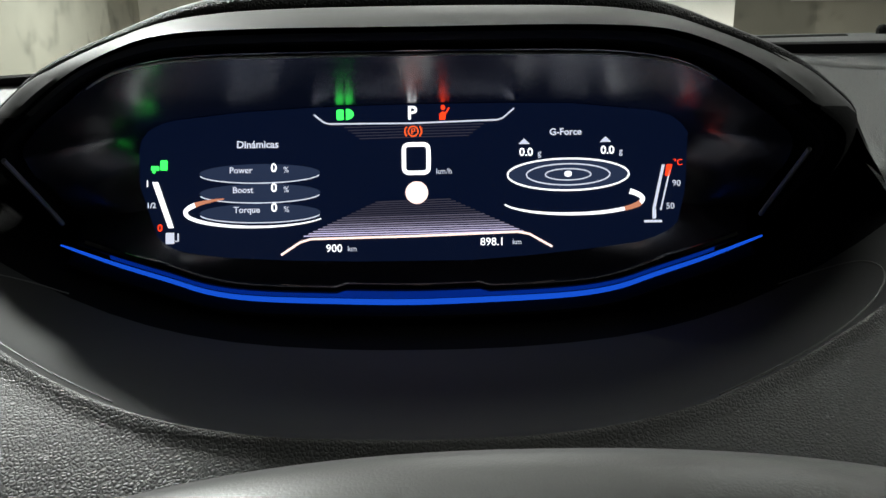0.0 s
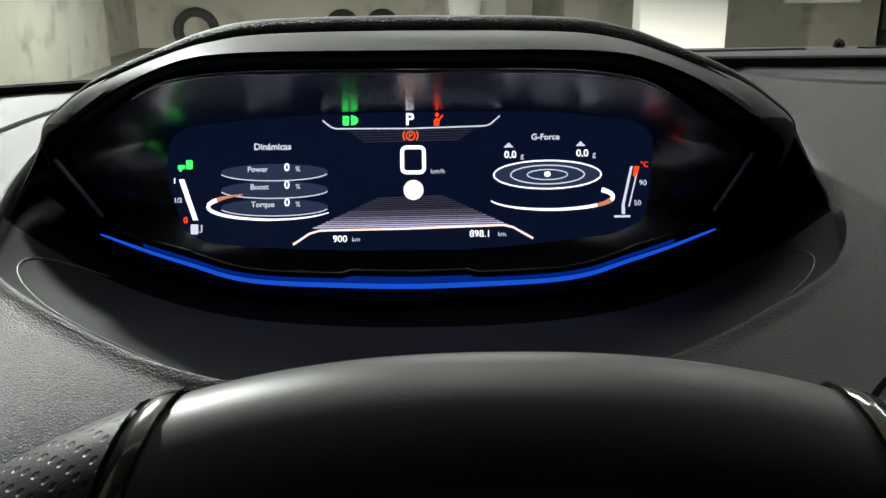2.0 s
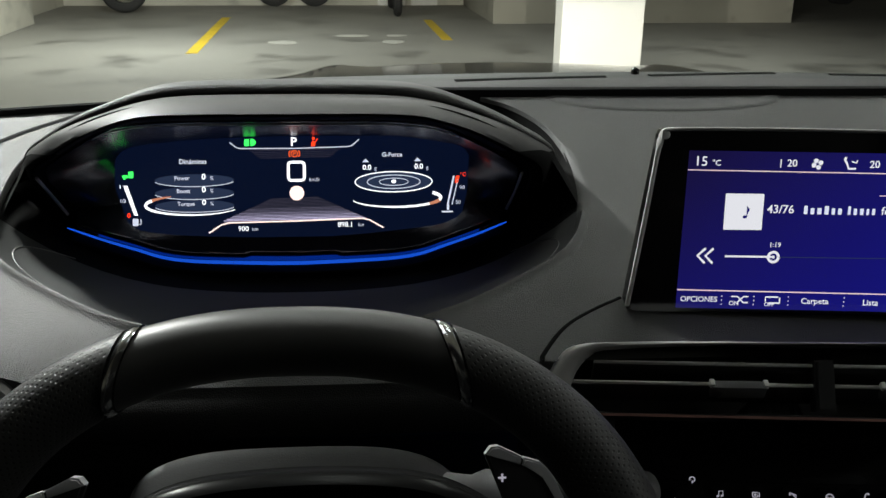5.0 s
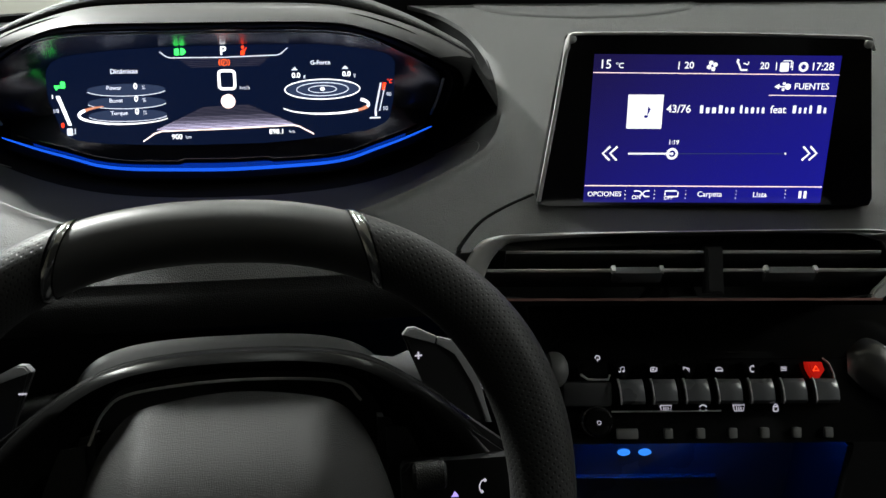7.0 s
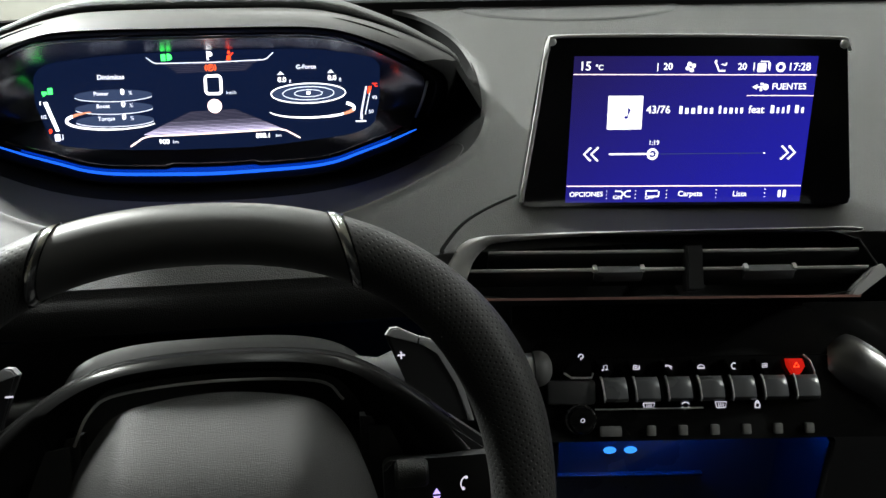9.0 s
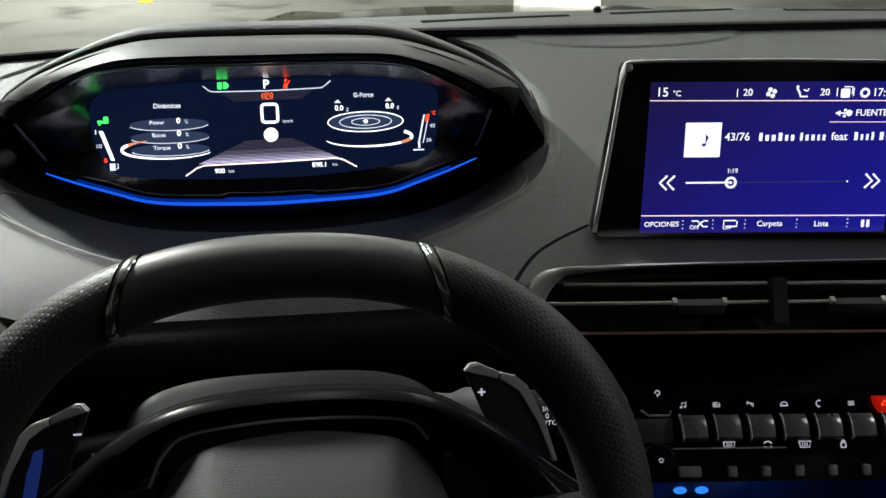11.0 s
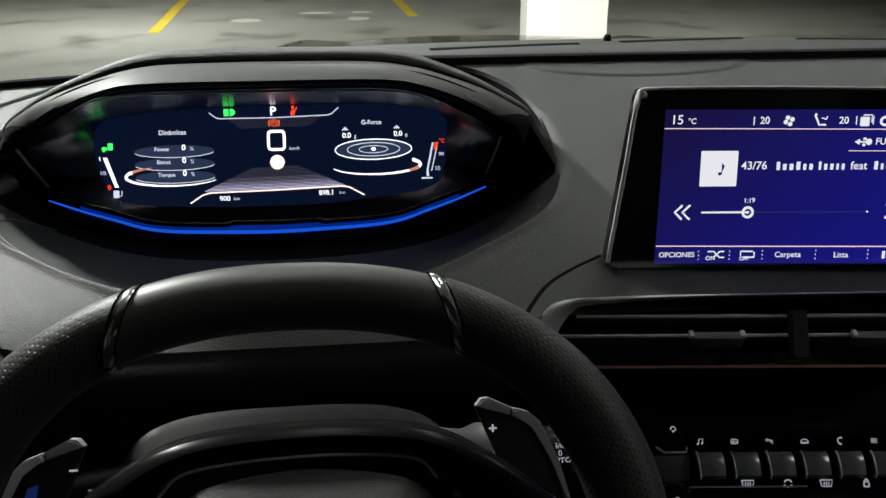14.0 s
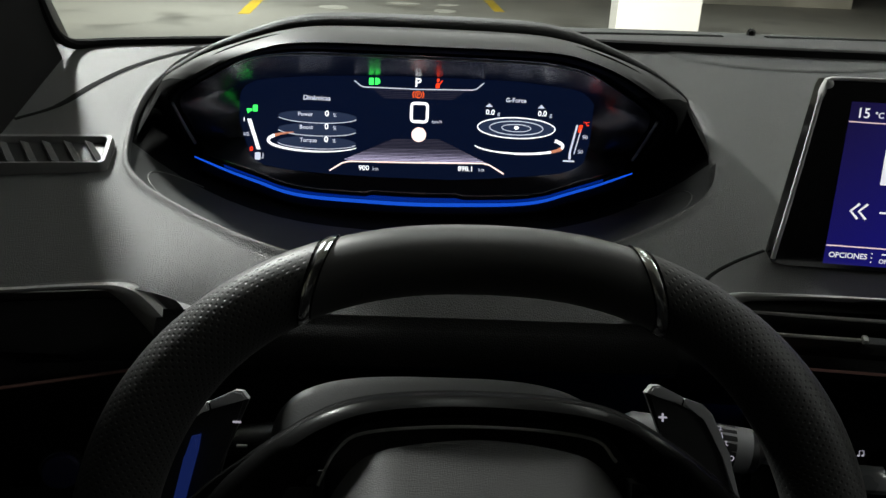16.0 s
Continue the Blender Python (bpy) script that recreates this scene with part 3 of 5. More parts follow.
def seam_ring(scale):
    return [(BOWL[0] + scale * (x - BOWL[0]), BOWL[1] + scale * (y - BOWL[1])) for x, y in BOWL_LINE]


def pad_back(x):
    """Back edge of the pad, which draws in towards the driver's door."""
    return Y1 + 0.137 * min(0.0, x)


# upper pad: rings round the bowl that open out to the rim of the dashboard
bm = bmesh.new()
rows = []
seam = seam_ring(1.0)
edge = []
for x, y in seam:
    dx, dy = x - BOWL[0], y - BOWL[1]
    k = min((X1 - BOWL[0]) / dx if dx > 1e-6 else 1e9, (X0 - BOWL[0]) / dx if dx < -1e-6 else 1e9, (Y1 - BOWL[1]) / dy if dy > 1e-6 else 1e9, (Y0 - BOWL[1]) / dy if dy < -1e-6 else 1e9)
    ex, ey = BOWL[0] + dx * k, BOWL[1] + dy * k
    edge.append((ex, min(ey, pad_back(ex))))
for f in (0.0, 0.006, 0.014, 0.022, 0.032, 0.045, 0.07, 0.11, 0.17, 0.25, 0.4, 0.6, 0.8, 1.0):
    rows.append([(a + (c - a) * f, b + (d - b) * f, dash_z(a + (c - a) * f, b + (d - b) * f) - (0.004 if f == 0 else 0)) for (a, b), (c, d) in zip(seam, edge)])
loft(bm, rows, True)
part("upper_pad", bm, DASH, dash, sharp=60)
# far passenger side beyond the ring corners, and the rolled front edge, its shade put into a darker colour
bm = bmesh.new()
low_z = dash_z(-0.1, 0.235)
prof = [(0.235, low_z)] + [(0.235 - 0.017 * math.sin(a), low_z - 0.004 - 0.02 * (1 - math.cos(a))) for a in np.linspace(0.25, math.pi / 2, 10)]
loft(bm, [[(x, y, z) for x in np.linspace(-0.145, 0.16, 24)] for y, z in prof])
part("front_roll", bm, ROLL_SHADE, dash, sharp=60)
bm = bmesh.new()
loft(bm, [[(x, y, z) for x in np.linspace(-0.335, 0.16, 36)] for y, z in ((0.219, low_z - 0.023), (0.2215, low_z - 0.028), (0.262, 1.02), (0.285, 0.95), (0.285, 0.86))])
part("under_panel", bm, BLACK, dash)
bm = bmesh.new()
rows = []
for s in np.linspace(0, 1, 14):
    rows.append([(x, y, bowl_z(x, y)) for x, y in seam_ring(0.995 * s + 0.005)])
rows.append([(x, y, max(bowl_z(x, y), dash_z(x, y) - 0.0045)) for x, y in seam_ring(1.001)])
loft(bm, rows, True)
# behind this cut the bowl is blackened in place of the hood's shade
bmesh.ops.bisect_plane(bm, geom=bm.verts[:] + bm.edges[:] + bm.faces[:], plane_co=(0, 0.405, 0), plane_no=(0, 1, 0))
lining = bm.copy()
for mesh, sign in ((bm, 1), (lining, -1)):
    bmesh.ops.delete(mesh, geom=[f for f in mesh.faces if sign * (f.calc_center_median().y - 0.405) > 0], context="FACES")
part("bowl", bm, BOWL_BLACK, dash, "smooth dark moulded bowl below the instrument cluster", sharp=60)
part("bowl_shaded_rear", lining, MATT_BLACK, dash, "rear part of the bowl, blackened as shade", sharp=60)
# thin pale edge of the bowl panel, turning in below the hood
for s in (-1, 1):
    bm = bmesh.new()
    keys = [(0.105, 0.296), (0.15, 0.3235), (0.181, 0.351), (0.195, 0.372), (0.1935, 0.39), (0.18, 0.402), (0.165, 0.408)]
    sweep(bm, [(BOWL[0] + s * x, y, bowl_z(BOWL[0] + s * x, y) + 0.0002) for x, y in smooth_curve(keys, 40)], 0.0004, 6)
    part("bowl_panel_edge", bm, GREY_PLASTIC, dash, "thin pale panel edge")
# ledge beyond the dark defroster gap


def ledge_z(x, y):
    return float(np.interp(y, (0.614, 0.66, 0.72, 0.735), (1.179, 1.1802, 1.1778, 1.167))) - 0.02 * ((x - XC) / 0.7) ** 2


bm = bmesh.new()
across = np.linspace(-0.06, X1, 30)
loft(bm, [[(x, 0.611, 1.10) for x in across], [(x, 0.611, ledge_z(x, 0.614) - 0.0015) for x in across]] + [[(x, y, ledge_z(x, y)) for x in across] for y in (0.614, 0.64, 0.66, 0.69, 0.72, 0.735)] + [[(x, 0.735, 1.05) for x in across]])
part("windscreen_ledge", bm, SPEAKER, dash)
bm = bmesh.new()
box(bm, (-0.06, 0.596, 1.13), (X1, 0.6105, 1.1815), bevel=0.003)
part("gap_seal", bm, GAP, dash, "black gap seal")
# speaker cover, a shallow raised lens in front of the gap
bm = bmesh.new()
rows = []
for s, lift in ((0.02, 0.0006), (0.5, 0.0007), (0.75, 0.0009), (0.88, 0.0013), (0.95, 0.0013), (1.0, 0.0002)):
    rows.append([(0.345 + 0.115 * s * math.cos(a), 0.596 + 0.032 * s * math.sin(a), base_z(0.596 + 0.032 * s * math.sin(a)) + lift) for a in np.linspace(math.pi, 2 * math.pi, 28)])
loft(bm, rows)
part("speaker_cover", bm, SPEAKER, dash, "dark shallow speaker cover", sharp=60)
# fine seam from the screen down to the vent, and one on the left wing
for keys in ([(0.229, 0.293), (0.205, 0.279), (0.186, 0.264), (0.170, 0.242), (0.168, 0.2355)], [(-0.30, 0.425), (-0.276, 0.448), (-0.258, 0.49), (-0.234, 0.528), (-0.192, 0.566)]):
    bm = bmesh.new()
    sweep(bm, [(x, y, dash_z(x, y) - 0.0002) for x, y in smooth_curve(keys, 24)], (0.0016, 0.0008) if keys[0][0] > 0 else (0.0048, 0.0005), 6)
    part("seam", bm, GAP, dash)
# defroster slots in the ledge
for x0, x1, y0, y1 in ((0.15, 0.307, 0.662, 0.676), (0.356, 0.50, 0.684, 0.708), (0.56, 0.86, 0.70, 0.70)):
    bm = bmesh.new()
    line = [(x0 + (x1 - x0) * k / 11, y0 + (y1 - y0) * k / 11) for k in range(12)]
    sweep(bm, [(x, y, ledge_z(x, y) + 0.0002) for x, y in line], (0.0055, 0.0012), 8)
    part("defroster_slot", bm, GAP, dash, "narrow black defroster slot")
# sensor bead on the ledge
bead = thing("light_sensor", "small black sensor bead on the windscreen ledge", "sensor", (0.345, 0.70, ledge_z(0.345, 0.70)))
bm = bmesh.new()
lathe(bm, [(0.0045, 0), (0.0045, 0.003), (0.0035, 0.0055), (0.0014, 0.007)], pose(0.345, 0.70, ledge_z(0.345, 0.70)), 16)
part("dome", bm, PIANO, bead)
# lower dashboard under the pad
bm = bmesh.new()
box(bm, (X0, 0.30, 0.62), (X1, 0.55, 0.98), bevel=0.02)
part("lower_body", bm, BLACK, dash)
bm = bmesh.new()
box(bm, (X0, 0.245, 0.66), (0.165, 0.33, 0.935), bevel=0.015)
part("knee_panel", bm, BLACK, dash)

# ---- instrument cluster ----
cluster = thing("instrument_cluster", "digital instrument cluster under a dark hood, switched on", "instrument cluster", (0, 0.46, 1.07))
DM = plane_frame((0, 0.49, 1.156), 0, 19.1)
mm = 0.001


def mirror_x(keys, cx=0.0):
    return [(2 * cx - x, *r) for x, *r in keys[::-1]] + list(keys[1:])


def on_hood(x, z, off):
    return (x, 0.345 + (1.205 - z) * 1.1 + off, z)


N = 90
top_outer = smooth_curve(mirror_x([(0.007, 1.223), (0.055, 1.2225), (0.085, 1.221), (0.104, 1.2175), (0.122, 1.212), (0.152, 1.1985), (0.182, 1.181), (0.204, 1.164), (0.2125, 1.139), (0.2125, 1.10)], 0.007), N)
groove = smooth_curve(mirror_x([(0.006, 1.2105), (0.06, 1.2105), (0.092, 1.209), (0.111, 1.2045), (0.134, 1.195), (0.154, 1.1835), (0.17, 1.173), (0.188, 1.160), (0.195, 1.140), (0.193, 1.105)], 0.006), N)
visor = smooth_curve(mirror_x([(0, 1.2), (0.07, 1.1995), (0.10, 1.1965), (0.118, 1.191), (0.14, 1.178), (0.163, 1.163), (0.1765, 1.148), (0.174, 1.108)]), N)
FT = []
for x, z in top_outer:
    k = min(1.0, max(0.0, (z - 1.185) / 0.032))
    k = k * k * (3 - 2 * k)
    FT.append(Vector(on_hood(x, z - 0.0015 - 0.0062 * k, 0.03 + 0.0213 * k)))
LIP_UP = [0.0022 + 0.0038 * min(1.0, max(0.0, (z - 1.185) / 0.032)) for x, z in top_outer]
GR = [Vector(on_hood(x, z, 0.0)) for x, z in groove]
VI = [Vector(on_hood(x, z, 0.014)) for x, z in visor]
# outer skin: rises behind the face and runs back to the dashboard
bm = bmesh.new()
rows = [[p.copy() for p in FT]]
for back, lift in ((-0.0012, 0.2), (-0.0008, 0.6), (0.001, 0.9), (0.0035, 1.0)):
    rows.append([Vector((p.x, p.y + back, max(p.z + lift * u, 1.07))) for p, u in zip(FT, LIP_UP)])
loft(bm, rows)
part("hood_lip", bm, HOOD_TRIM, cluster, "dark grained lip round the hood", sharp=70)
bm = bmesh.new()
rows = [rows[-1]]
for back, lift, shrink in ((0.008, 0.0006, 1.0), (0.03, -0.001, 0.998), (0.08, -0.011, 0.99), (0.14, -0.033, 0.98), (0.2, -0.062, 0.97), (0.26, -0.095, 0.96)):
    rows.append([Vector((p.x * shrink, p.y + back, max(p.z + u + lift, 1.07))) for p, u in zip(FT, LIP_UP)])
# lower flanks of the same top get black instead of grey
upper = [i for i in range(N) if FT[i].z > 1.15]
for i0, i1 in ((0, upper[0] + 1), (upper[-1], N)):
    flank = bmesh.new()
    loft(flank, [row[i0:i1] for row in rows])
    part("hood_side", flank, MATT_BLACK, cluster, "blackened lower side of the hood top")
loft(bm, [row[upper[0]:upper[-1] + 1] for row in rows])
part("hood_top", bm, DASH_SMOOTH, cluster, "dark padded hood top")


def face_point(i, f):
    """Point on the rounded face between the lip (0) and the groove (1)."""
    dy = float(np.interp(f, (0, 0.12, 0.5, 0.88, 1), (0, -0.002, -0.004, -0.0025, 0)))
    dz = float(np.interp(f, (0, 0.12, 0.5, 0.88, 1), (0, 0.0012, 0.003, 0.001, 0)))
    return FT[i].lerp(GR[i], f) + Vector((0, dy, dz))


# the grey face narrows to a point down each flank, the rest is blackened to stand for its shade
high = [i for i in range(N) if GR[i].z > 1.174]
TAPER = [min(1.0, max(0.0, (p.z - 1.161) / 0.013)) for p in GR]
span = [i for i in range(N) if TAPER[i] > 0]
bm = bmesh.new()
loft(bm, [[face_point(i, f * TAPER[i]) for i in span] for f in (0, 0.12, 0.3, 0.5, 0.7, 0.88, 1)])
part("hood_face", bm, HOOD, cluster, "smooth grey hood face")
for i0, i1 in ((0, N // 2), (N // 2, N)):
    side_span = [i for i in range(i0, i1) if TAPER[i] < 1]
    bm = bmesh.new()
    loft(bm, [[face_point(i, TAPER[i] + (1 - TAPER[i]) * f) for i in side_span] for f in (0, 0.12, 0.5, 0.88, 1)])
    part("hood_flank_shade", bm, MATT_BLACK, cluster, "hood flank blackened as shade")
# black skirts from the hood's flanks down to the edge of the bowl
edge_y, edge_x = [y for x, y in half_curve if 0.34 < y < 0.52], [x for x, y in half_curve if 0.34 < y < 0.52]
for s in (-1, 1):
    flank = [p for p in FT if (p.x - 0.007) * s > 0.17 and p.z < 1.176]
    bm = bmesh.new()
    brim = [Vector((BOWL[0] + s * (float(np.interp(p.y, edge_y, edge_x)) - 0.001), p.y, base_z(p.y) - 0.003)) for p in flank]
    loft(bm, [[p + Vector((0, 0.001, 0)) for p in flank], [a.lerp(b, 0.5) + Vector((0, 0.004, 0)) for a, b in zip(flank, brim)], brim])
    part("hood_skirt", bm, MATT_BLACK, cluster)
# under the face: a black groove, a narrow grey band, and a black recess down to the visor's edge
VF = [Vector(on_hood(x, z, 0.002)) for x, z in visor]
band_top = [a.lerp(b, 0.2) for a, b in zip(GR, VF)]
band_low = [a.lerp(b, 0.5) for a, b in zip(GR, VF)]
bm = bmesh.new()
loft(bm, [GR, [p + Vector((0, 0.006, -0.0003)) for p in GR], [p + Vector((0, 0.006, 0)) for p in band_top], band_top])
part("hood_groove", bm, MATT_BLACK, cluster)
for name, mat, label, i0, i1 in (("hood_band", HOOD_BAND, "narrow dark grey inner band of the hood", high[0], high[-1] + 1), ("band_end", MATT_BLACK, "", 0, high[0] + 1), ("band_end", MATT_BLACK, "", high[-1], N)):
    bm = bmesh.new()
    loft(bm, [band_top[i0:i1], [a.lerp(b, 0.5) + Vector((0, -0.0006, 0.0002)) for a, b in zip(band_top[i0:i1], band_low[i0:i1])], band_low[i0:i1]])
    part(name, bm, mat, cluster, label)
bm = bmesh.new()
loft(bm, [band_low, [p + Vector((0, 0.009, -0.0002)) for p in band_low], [p + Vector((0, 0.003, 0.0012)) for p in VI], VI])
part("hood_recess", bm, MATT_BLACK, cluster)
# dark crease that opens along each flank of the face
for s in (-1, 1):
    line = [a.lerp(b, 0.52) + Vector((0, -0.0037, 0.0027)) for a, b in zip(FT, GR) if (a.x - 0.007) * s > 0.1 and a.z > 1.191]
    line.sort(key=lambda p: -p.z)
    bm = bmesh.new()
    sweep(bm, line, [0.0003 + 0.0008 * math.sin(math.pi * k / (len(line) - 1)) for k in range(len(line))], 6)
    part("hood_crease", bm, MATT_BLACK, cluster, "thin dark crease in the hood face")

# opening loop and display loop, matched by angle
strip_half = [(0, 0.447, 1.0685), (0.04, 0.447, 1.0695), (0.08, 0.447, 1.0715), (0.103, 0.446, 1.0755), (0.122, 0.445, 1.0825), (0.147, 0.442, 1.0925), (0.171, 0.437, 1.1045)]
low = smooth_curve(mirror_x(strip_half), 60)
opening = [Vector(p) for p in VI] + [Vector(p) for p in low[::-1]]
disp_loop = [(-144, -14), (-138, -6), (-127, -2), (-90, 2), (-50, 4), (0, 5), (50, 5), (82, 4.5), (127, 0), (139, -4), (145, -12), (143, -42), (138, -62), (122, -69), (100, -72), (60, -76), (30, -78), (0, -78), (-30, -78), (-64, -77), (-100, -75), (-122, -72), (-134, -66), (-144, -36)]


def polar(loop2, angles, c):
    """Where rays from c at these angles leave a closed outline."""
    q = np.array(loop2) - np.array(c)
    out = []
    for a in angles:
        d = np.array((math.cos(a), math.sin(a)))
        best = 0
        for p0, p1 in zip(q, np.roll(q, -1, axis=0)):
            e = p1 - p0
            det = d[0] * -e[1] + d[1] * e[0]
            if abs(det) < 1e-12:
                continue
            r = (p0[0] * -e[1] + p0[1] * e[0]) / det
            s = (d[0] * p0[1] - d[1] * p0[0]) / det
            if r > best and -1e-6 <= s <= 1 + 1e-6:
                best = r
        out.append(best)
    return out


angles = np.linspace(0, 2 * math.pi, 180, endpoint=False)
C2 = (0.0, 1.125)
op2 = [(p.x, p.z) for p in opening]
r_open = polar(op2, angles, C2)
in3 = [DM @ Vector((u * mm, v * mm, 0.0025)) for u, v in disp_loop]
r_in = polar([(p.x, p.z) for p in in3], angles, C2)
ring_out, ring_in = [], []
for a, ro, ri in zip(angles, r_open, r_in):
    x, z = C2[0] + ro * math.cos(a), C2[1] + ro * math.sin(a)
    ys = min(opening, key=lambda p: (p.x - x) ** 2 + (p.z - z) ** 2).y
    ring_out.append(Vector((x, ys, z)))
    x, z = C2[0] + ri * math.cos(a), C2[1] + ri * math.sin(a)
    ring_in.append(Vector((x, 0.49 + (z - 1.156) * 0.3463 - 0.0027, z)))
bm = bmesh.new()
loft(bm, [ring_out, [a.lerp(b, 0.3) for a, b in zip(ring_out, ring_in)], [a.lerp(b, 0.7) for a, b in zip(ring_out, ring_in)], ring_in], True)
part("bezel", bm, VISOR, cluster, "glossy black bezel that mirrors the display")
bm = bmesh.new()
sweep(bm, [p + Vector((0, -0.0012, -0.0011)) for p in VI[20:N - 20]], [0.0003 + 0.0007 * math.sin(math.pi * i / (N - 41)) ** 0.5 for i in range(N - 40)], 6)
part("visor_edge", bm, EDGE_METAL, cluster, "thin polished visor edge")
for s in (-1, 1):
    bm = bmesh.new()
    sweep(bm, smooth_curve([(s * 0.1765, 0.402, 1.152), (s * 0.1755, 0.425, 1.131), (s * 0.1715, 0.440, 1.112)], 12), (0.0012, 0.0012), 6)
    part("side_trim", bm, SATIN, cluster, "thin bright side trim")
# display panel
bm = bmesh.new()
prism(bm, [(u * mm * 1.01, v * mm * 1.02) for u, v in disp_loop], -0.004, 0.0, DM)
display = part("display", bm, CLUSTER_BACK, cluster, "dark blue digital display with lit dials", smooth=False)
# blue light guide below the bezel
bm = bmesh.new()
sweep(bm, [Vector(p) + Vector((0, -0.004, -0.0012)) for p in low], [(0.0005 + 0.0011 * math.sin(math.pi * i / 59) ** 0.5,) * 2 for i in range(60)], 8)
part("light_strip", bm, BLUE_GLOW, cluster, "glowing blue light strip")
bm = bmesh.new()
loft(bm, [[Vector(p) + Vector((0, -0.0035 + 0.001 * k, 0.0005 + (0.0035 if abs(p[0]) < 0.04 else 0.0022) * k)) for p in low[4:-4]] for k in (0, 1)])
part("light_strip_glow", bm, BLUE_DEEP, cluster, "dim ribbed upper part of the blue light strip")
# narrow black ledge added below the strip to keep its blue off the bowl
bm = bmesh.new()
loft(bm, [[Vector(p) + Vector((0, dy, dz)) for p in low[1:-1]] for dy, dz in ((0.004, -0.0032), (-0.006, -0.0036), (-0.0135, -0.0052), (-0.0135, -0.0066), (0.004, -0.006))])
part("strip_ledge", bm, MATT_BLACK, cluster)
# lower bezel lip with a wider middle
bm = bmesh.new()
sweep(bm, [Vector(p) + Vector((0, -0.002, 0.0065 if abs(p[0]) < 0.036 else 0.0045)) for p in low[2:-2]], (0.0032, 0.0022), 8)
part("bezel_lip", bm, PIANO, cluster)


def lit(name, outlines, material, label="", h=0.0006):
    return mark(name, [[(x * mm, y * mm) for x, y in pts] for pts in outlines], DM, material, display, h, h + 0.0002, label)


def lit_words(name, text, size, x, y, material, align="CENTER", squeeze=1.0, bold=0.0):
    return words(name, text, size * mm, DM @ Matrix.Translation((x * mm, y * mm, 0.0006)), material, display, align, 0.0001, bold * 0.45 * mm, squeeze=squeeze)


# top row: lamp symbol, gear letter, belt symbol, brake symbol
lit("tray_line", [ribbon([(-52, 0), (-47, -4), (-44, -5), (0, -5.2), (45, -4), (48, -3), (54, 2)], 0.8)], SOFT_GLOW)
lit_words("gear_letter", "P", 10, 0, 0, WHITE_GLOW, bold=0.45)
lit("headlight_symbol", [arc(-35, 0, 4.2, 3, -90, 90, 10) + [(-35, 3)], rounded(-40, -36.2, -3, 2.6, 0.6, 2)], GREEN_GLOW)
lit("seat_belt_symbol", [arc(16.4, 2.9, 1.2, 1.3, 0, 360, 10)[:-1], [(14.4, -3.6), (17.6, -3.6), (17.9, -0.4), (16.4, 1.0), (14.6, -0.2)], ribbon([(17.4, -0.6), (19.8, 2.8)], 0.8)], RED_GLOW)
lit("brake_symbol", [ribbon(arc(0.5, -9.5, 2.6, 2.6, 0, 360, 20), 0.7), ribbon(arc(0.5, -9.5, 4.4, 4, 140, 220, 8), 0.8), ribbon(arc(0.5, -9.5, 4.4, 4, -40, 40, 8), 0.8), ribbon([(-0.2, -11), (-0.2, -8.2), (1.3, -8.2), (1.3, -9.6), (0, -9.6)], 0.6)], ORANGE_GLOW)
# middle: zero, unit, round sign, ribbed road
lit("speed_zero", [ribbon(rounded(-4.6, 8.4, -31.5, -16.5, 2.6) + [(8.4, -19.1)], 2.3)], WHITE_GLOW)
lit_words("speed_unit", "km/h", 4.2, 16.5, -31, SOFT_GLOW)
lit("limit_sign", [arc(2, -42, 6, 6, 0, 360, 28)[:-1]], WARM_GLOW, "glowing pale round sign")
for k in range(16):
    f = k / 15
    w = 20 + 38 * f
    y = -46.5 - 17.4 * f
    lit("road_line", [[(-w, y - 0.6), (w, y + 0.6), (w, y + 1.2), (-w, y)]], ROAD_GLOW[min(4, int(5 * f * f))], h=0.0003)
for k in range(5):
    lit("tray_ray", [[(-36 + 2 * k, -7.2 - 1.5 * k), (38 - 2 * k, -6.2 - 1.5 * k), (38 - 2 * k, -5.8 - 1.5 * k), (-36 + 2 * k, -6.8 - 1.5 * k)]], ROAD_GLOW[0], h=0.0003)
lit("road_edge", [ribbon([(-70, -74), (-60, -67.5), (-54, -65.8), (0, -65), (55, -63.4), (61, -64.6), (73, -71.5)], 1.2)], WARM_GLOW)
lit_words("range_reading", "900", 5.8, -42, -71, WHITE_GLOW, bold=0.1)
lit_words("range_unit", "km", 4, -32.5, -71.3, SOFT_GLOW)
lit_words("trip_reading", "898.1", 5.8, 41.5, -68.6, WHITE_GLOW, bold=0.1)
lit_words("trip_unit", "km", 4, 54.5, -68.8, SOFT_GLOW)
# fuel and temperature scales
lit("fuel_bar", [[(-138, -34.5), (-134.8, -34.5), (-126.6, -59), (-129.5, -59)]], WHITE_GLOW)
lit_words("fuel_mark", "1", 4.6, -140.5, -35.5, WHITE_GLOW, bold=0.2)
lit_words("fuel_mark", "1/2", 4.0, -138.6, -47, SOFT_GLOW, bold=0.15)
lit_words("fuel_zero", "0", 5.4, -134, -59, RED_GLOW, bold=0.2)
lit("fuel_pump_symbol", [rounded(-131, -126.4, -67.4, -61.4, 0.6, 2), ribbon([(-126, -66), (-124.4, -66), (-124.4, -61.8)], 0.7)], SOFT_GLOW)
lit("trailer_symbol", [rounded(-138.5, -134.2, -28.4, -26, 0.5, 2), rounded(-133.6, -129.8, -28.4, -23, 0.5, 2), arc(-137, -29, 0.9, 0.9, 0, 360, 8)[:-1]], GREEN_GLOW)
lit("temperature_bar", [[(131.5, -29), (133, -29), (127.6, -52.5), (126, -52.5)], ribbon([(135.6, -32), (130.4, -53)], 0.8)], SOFT_GLOW)
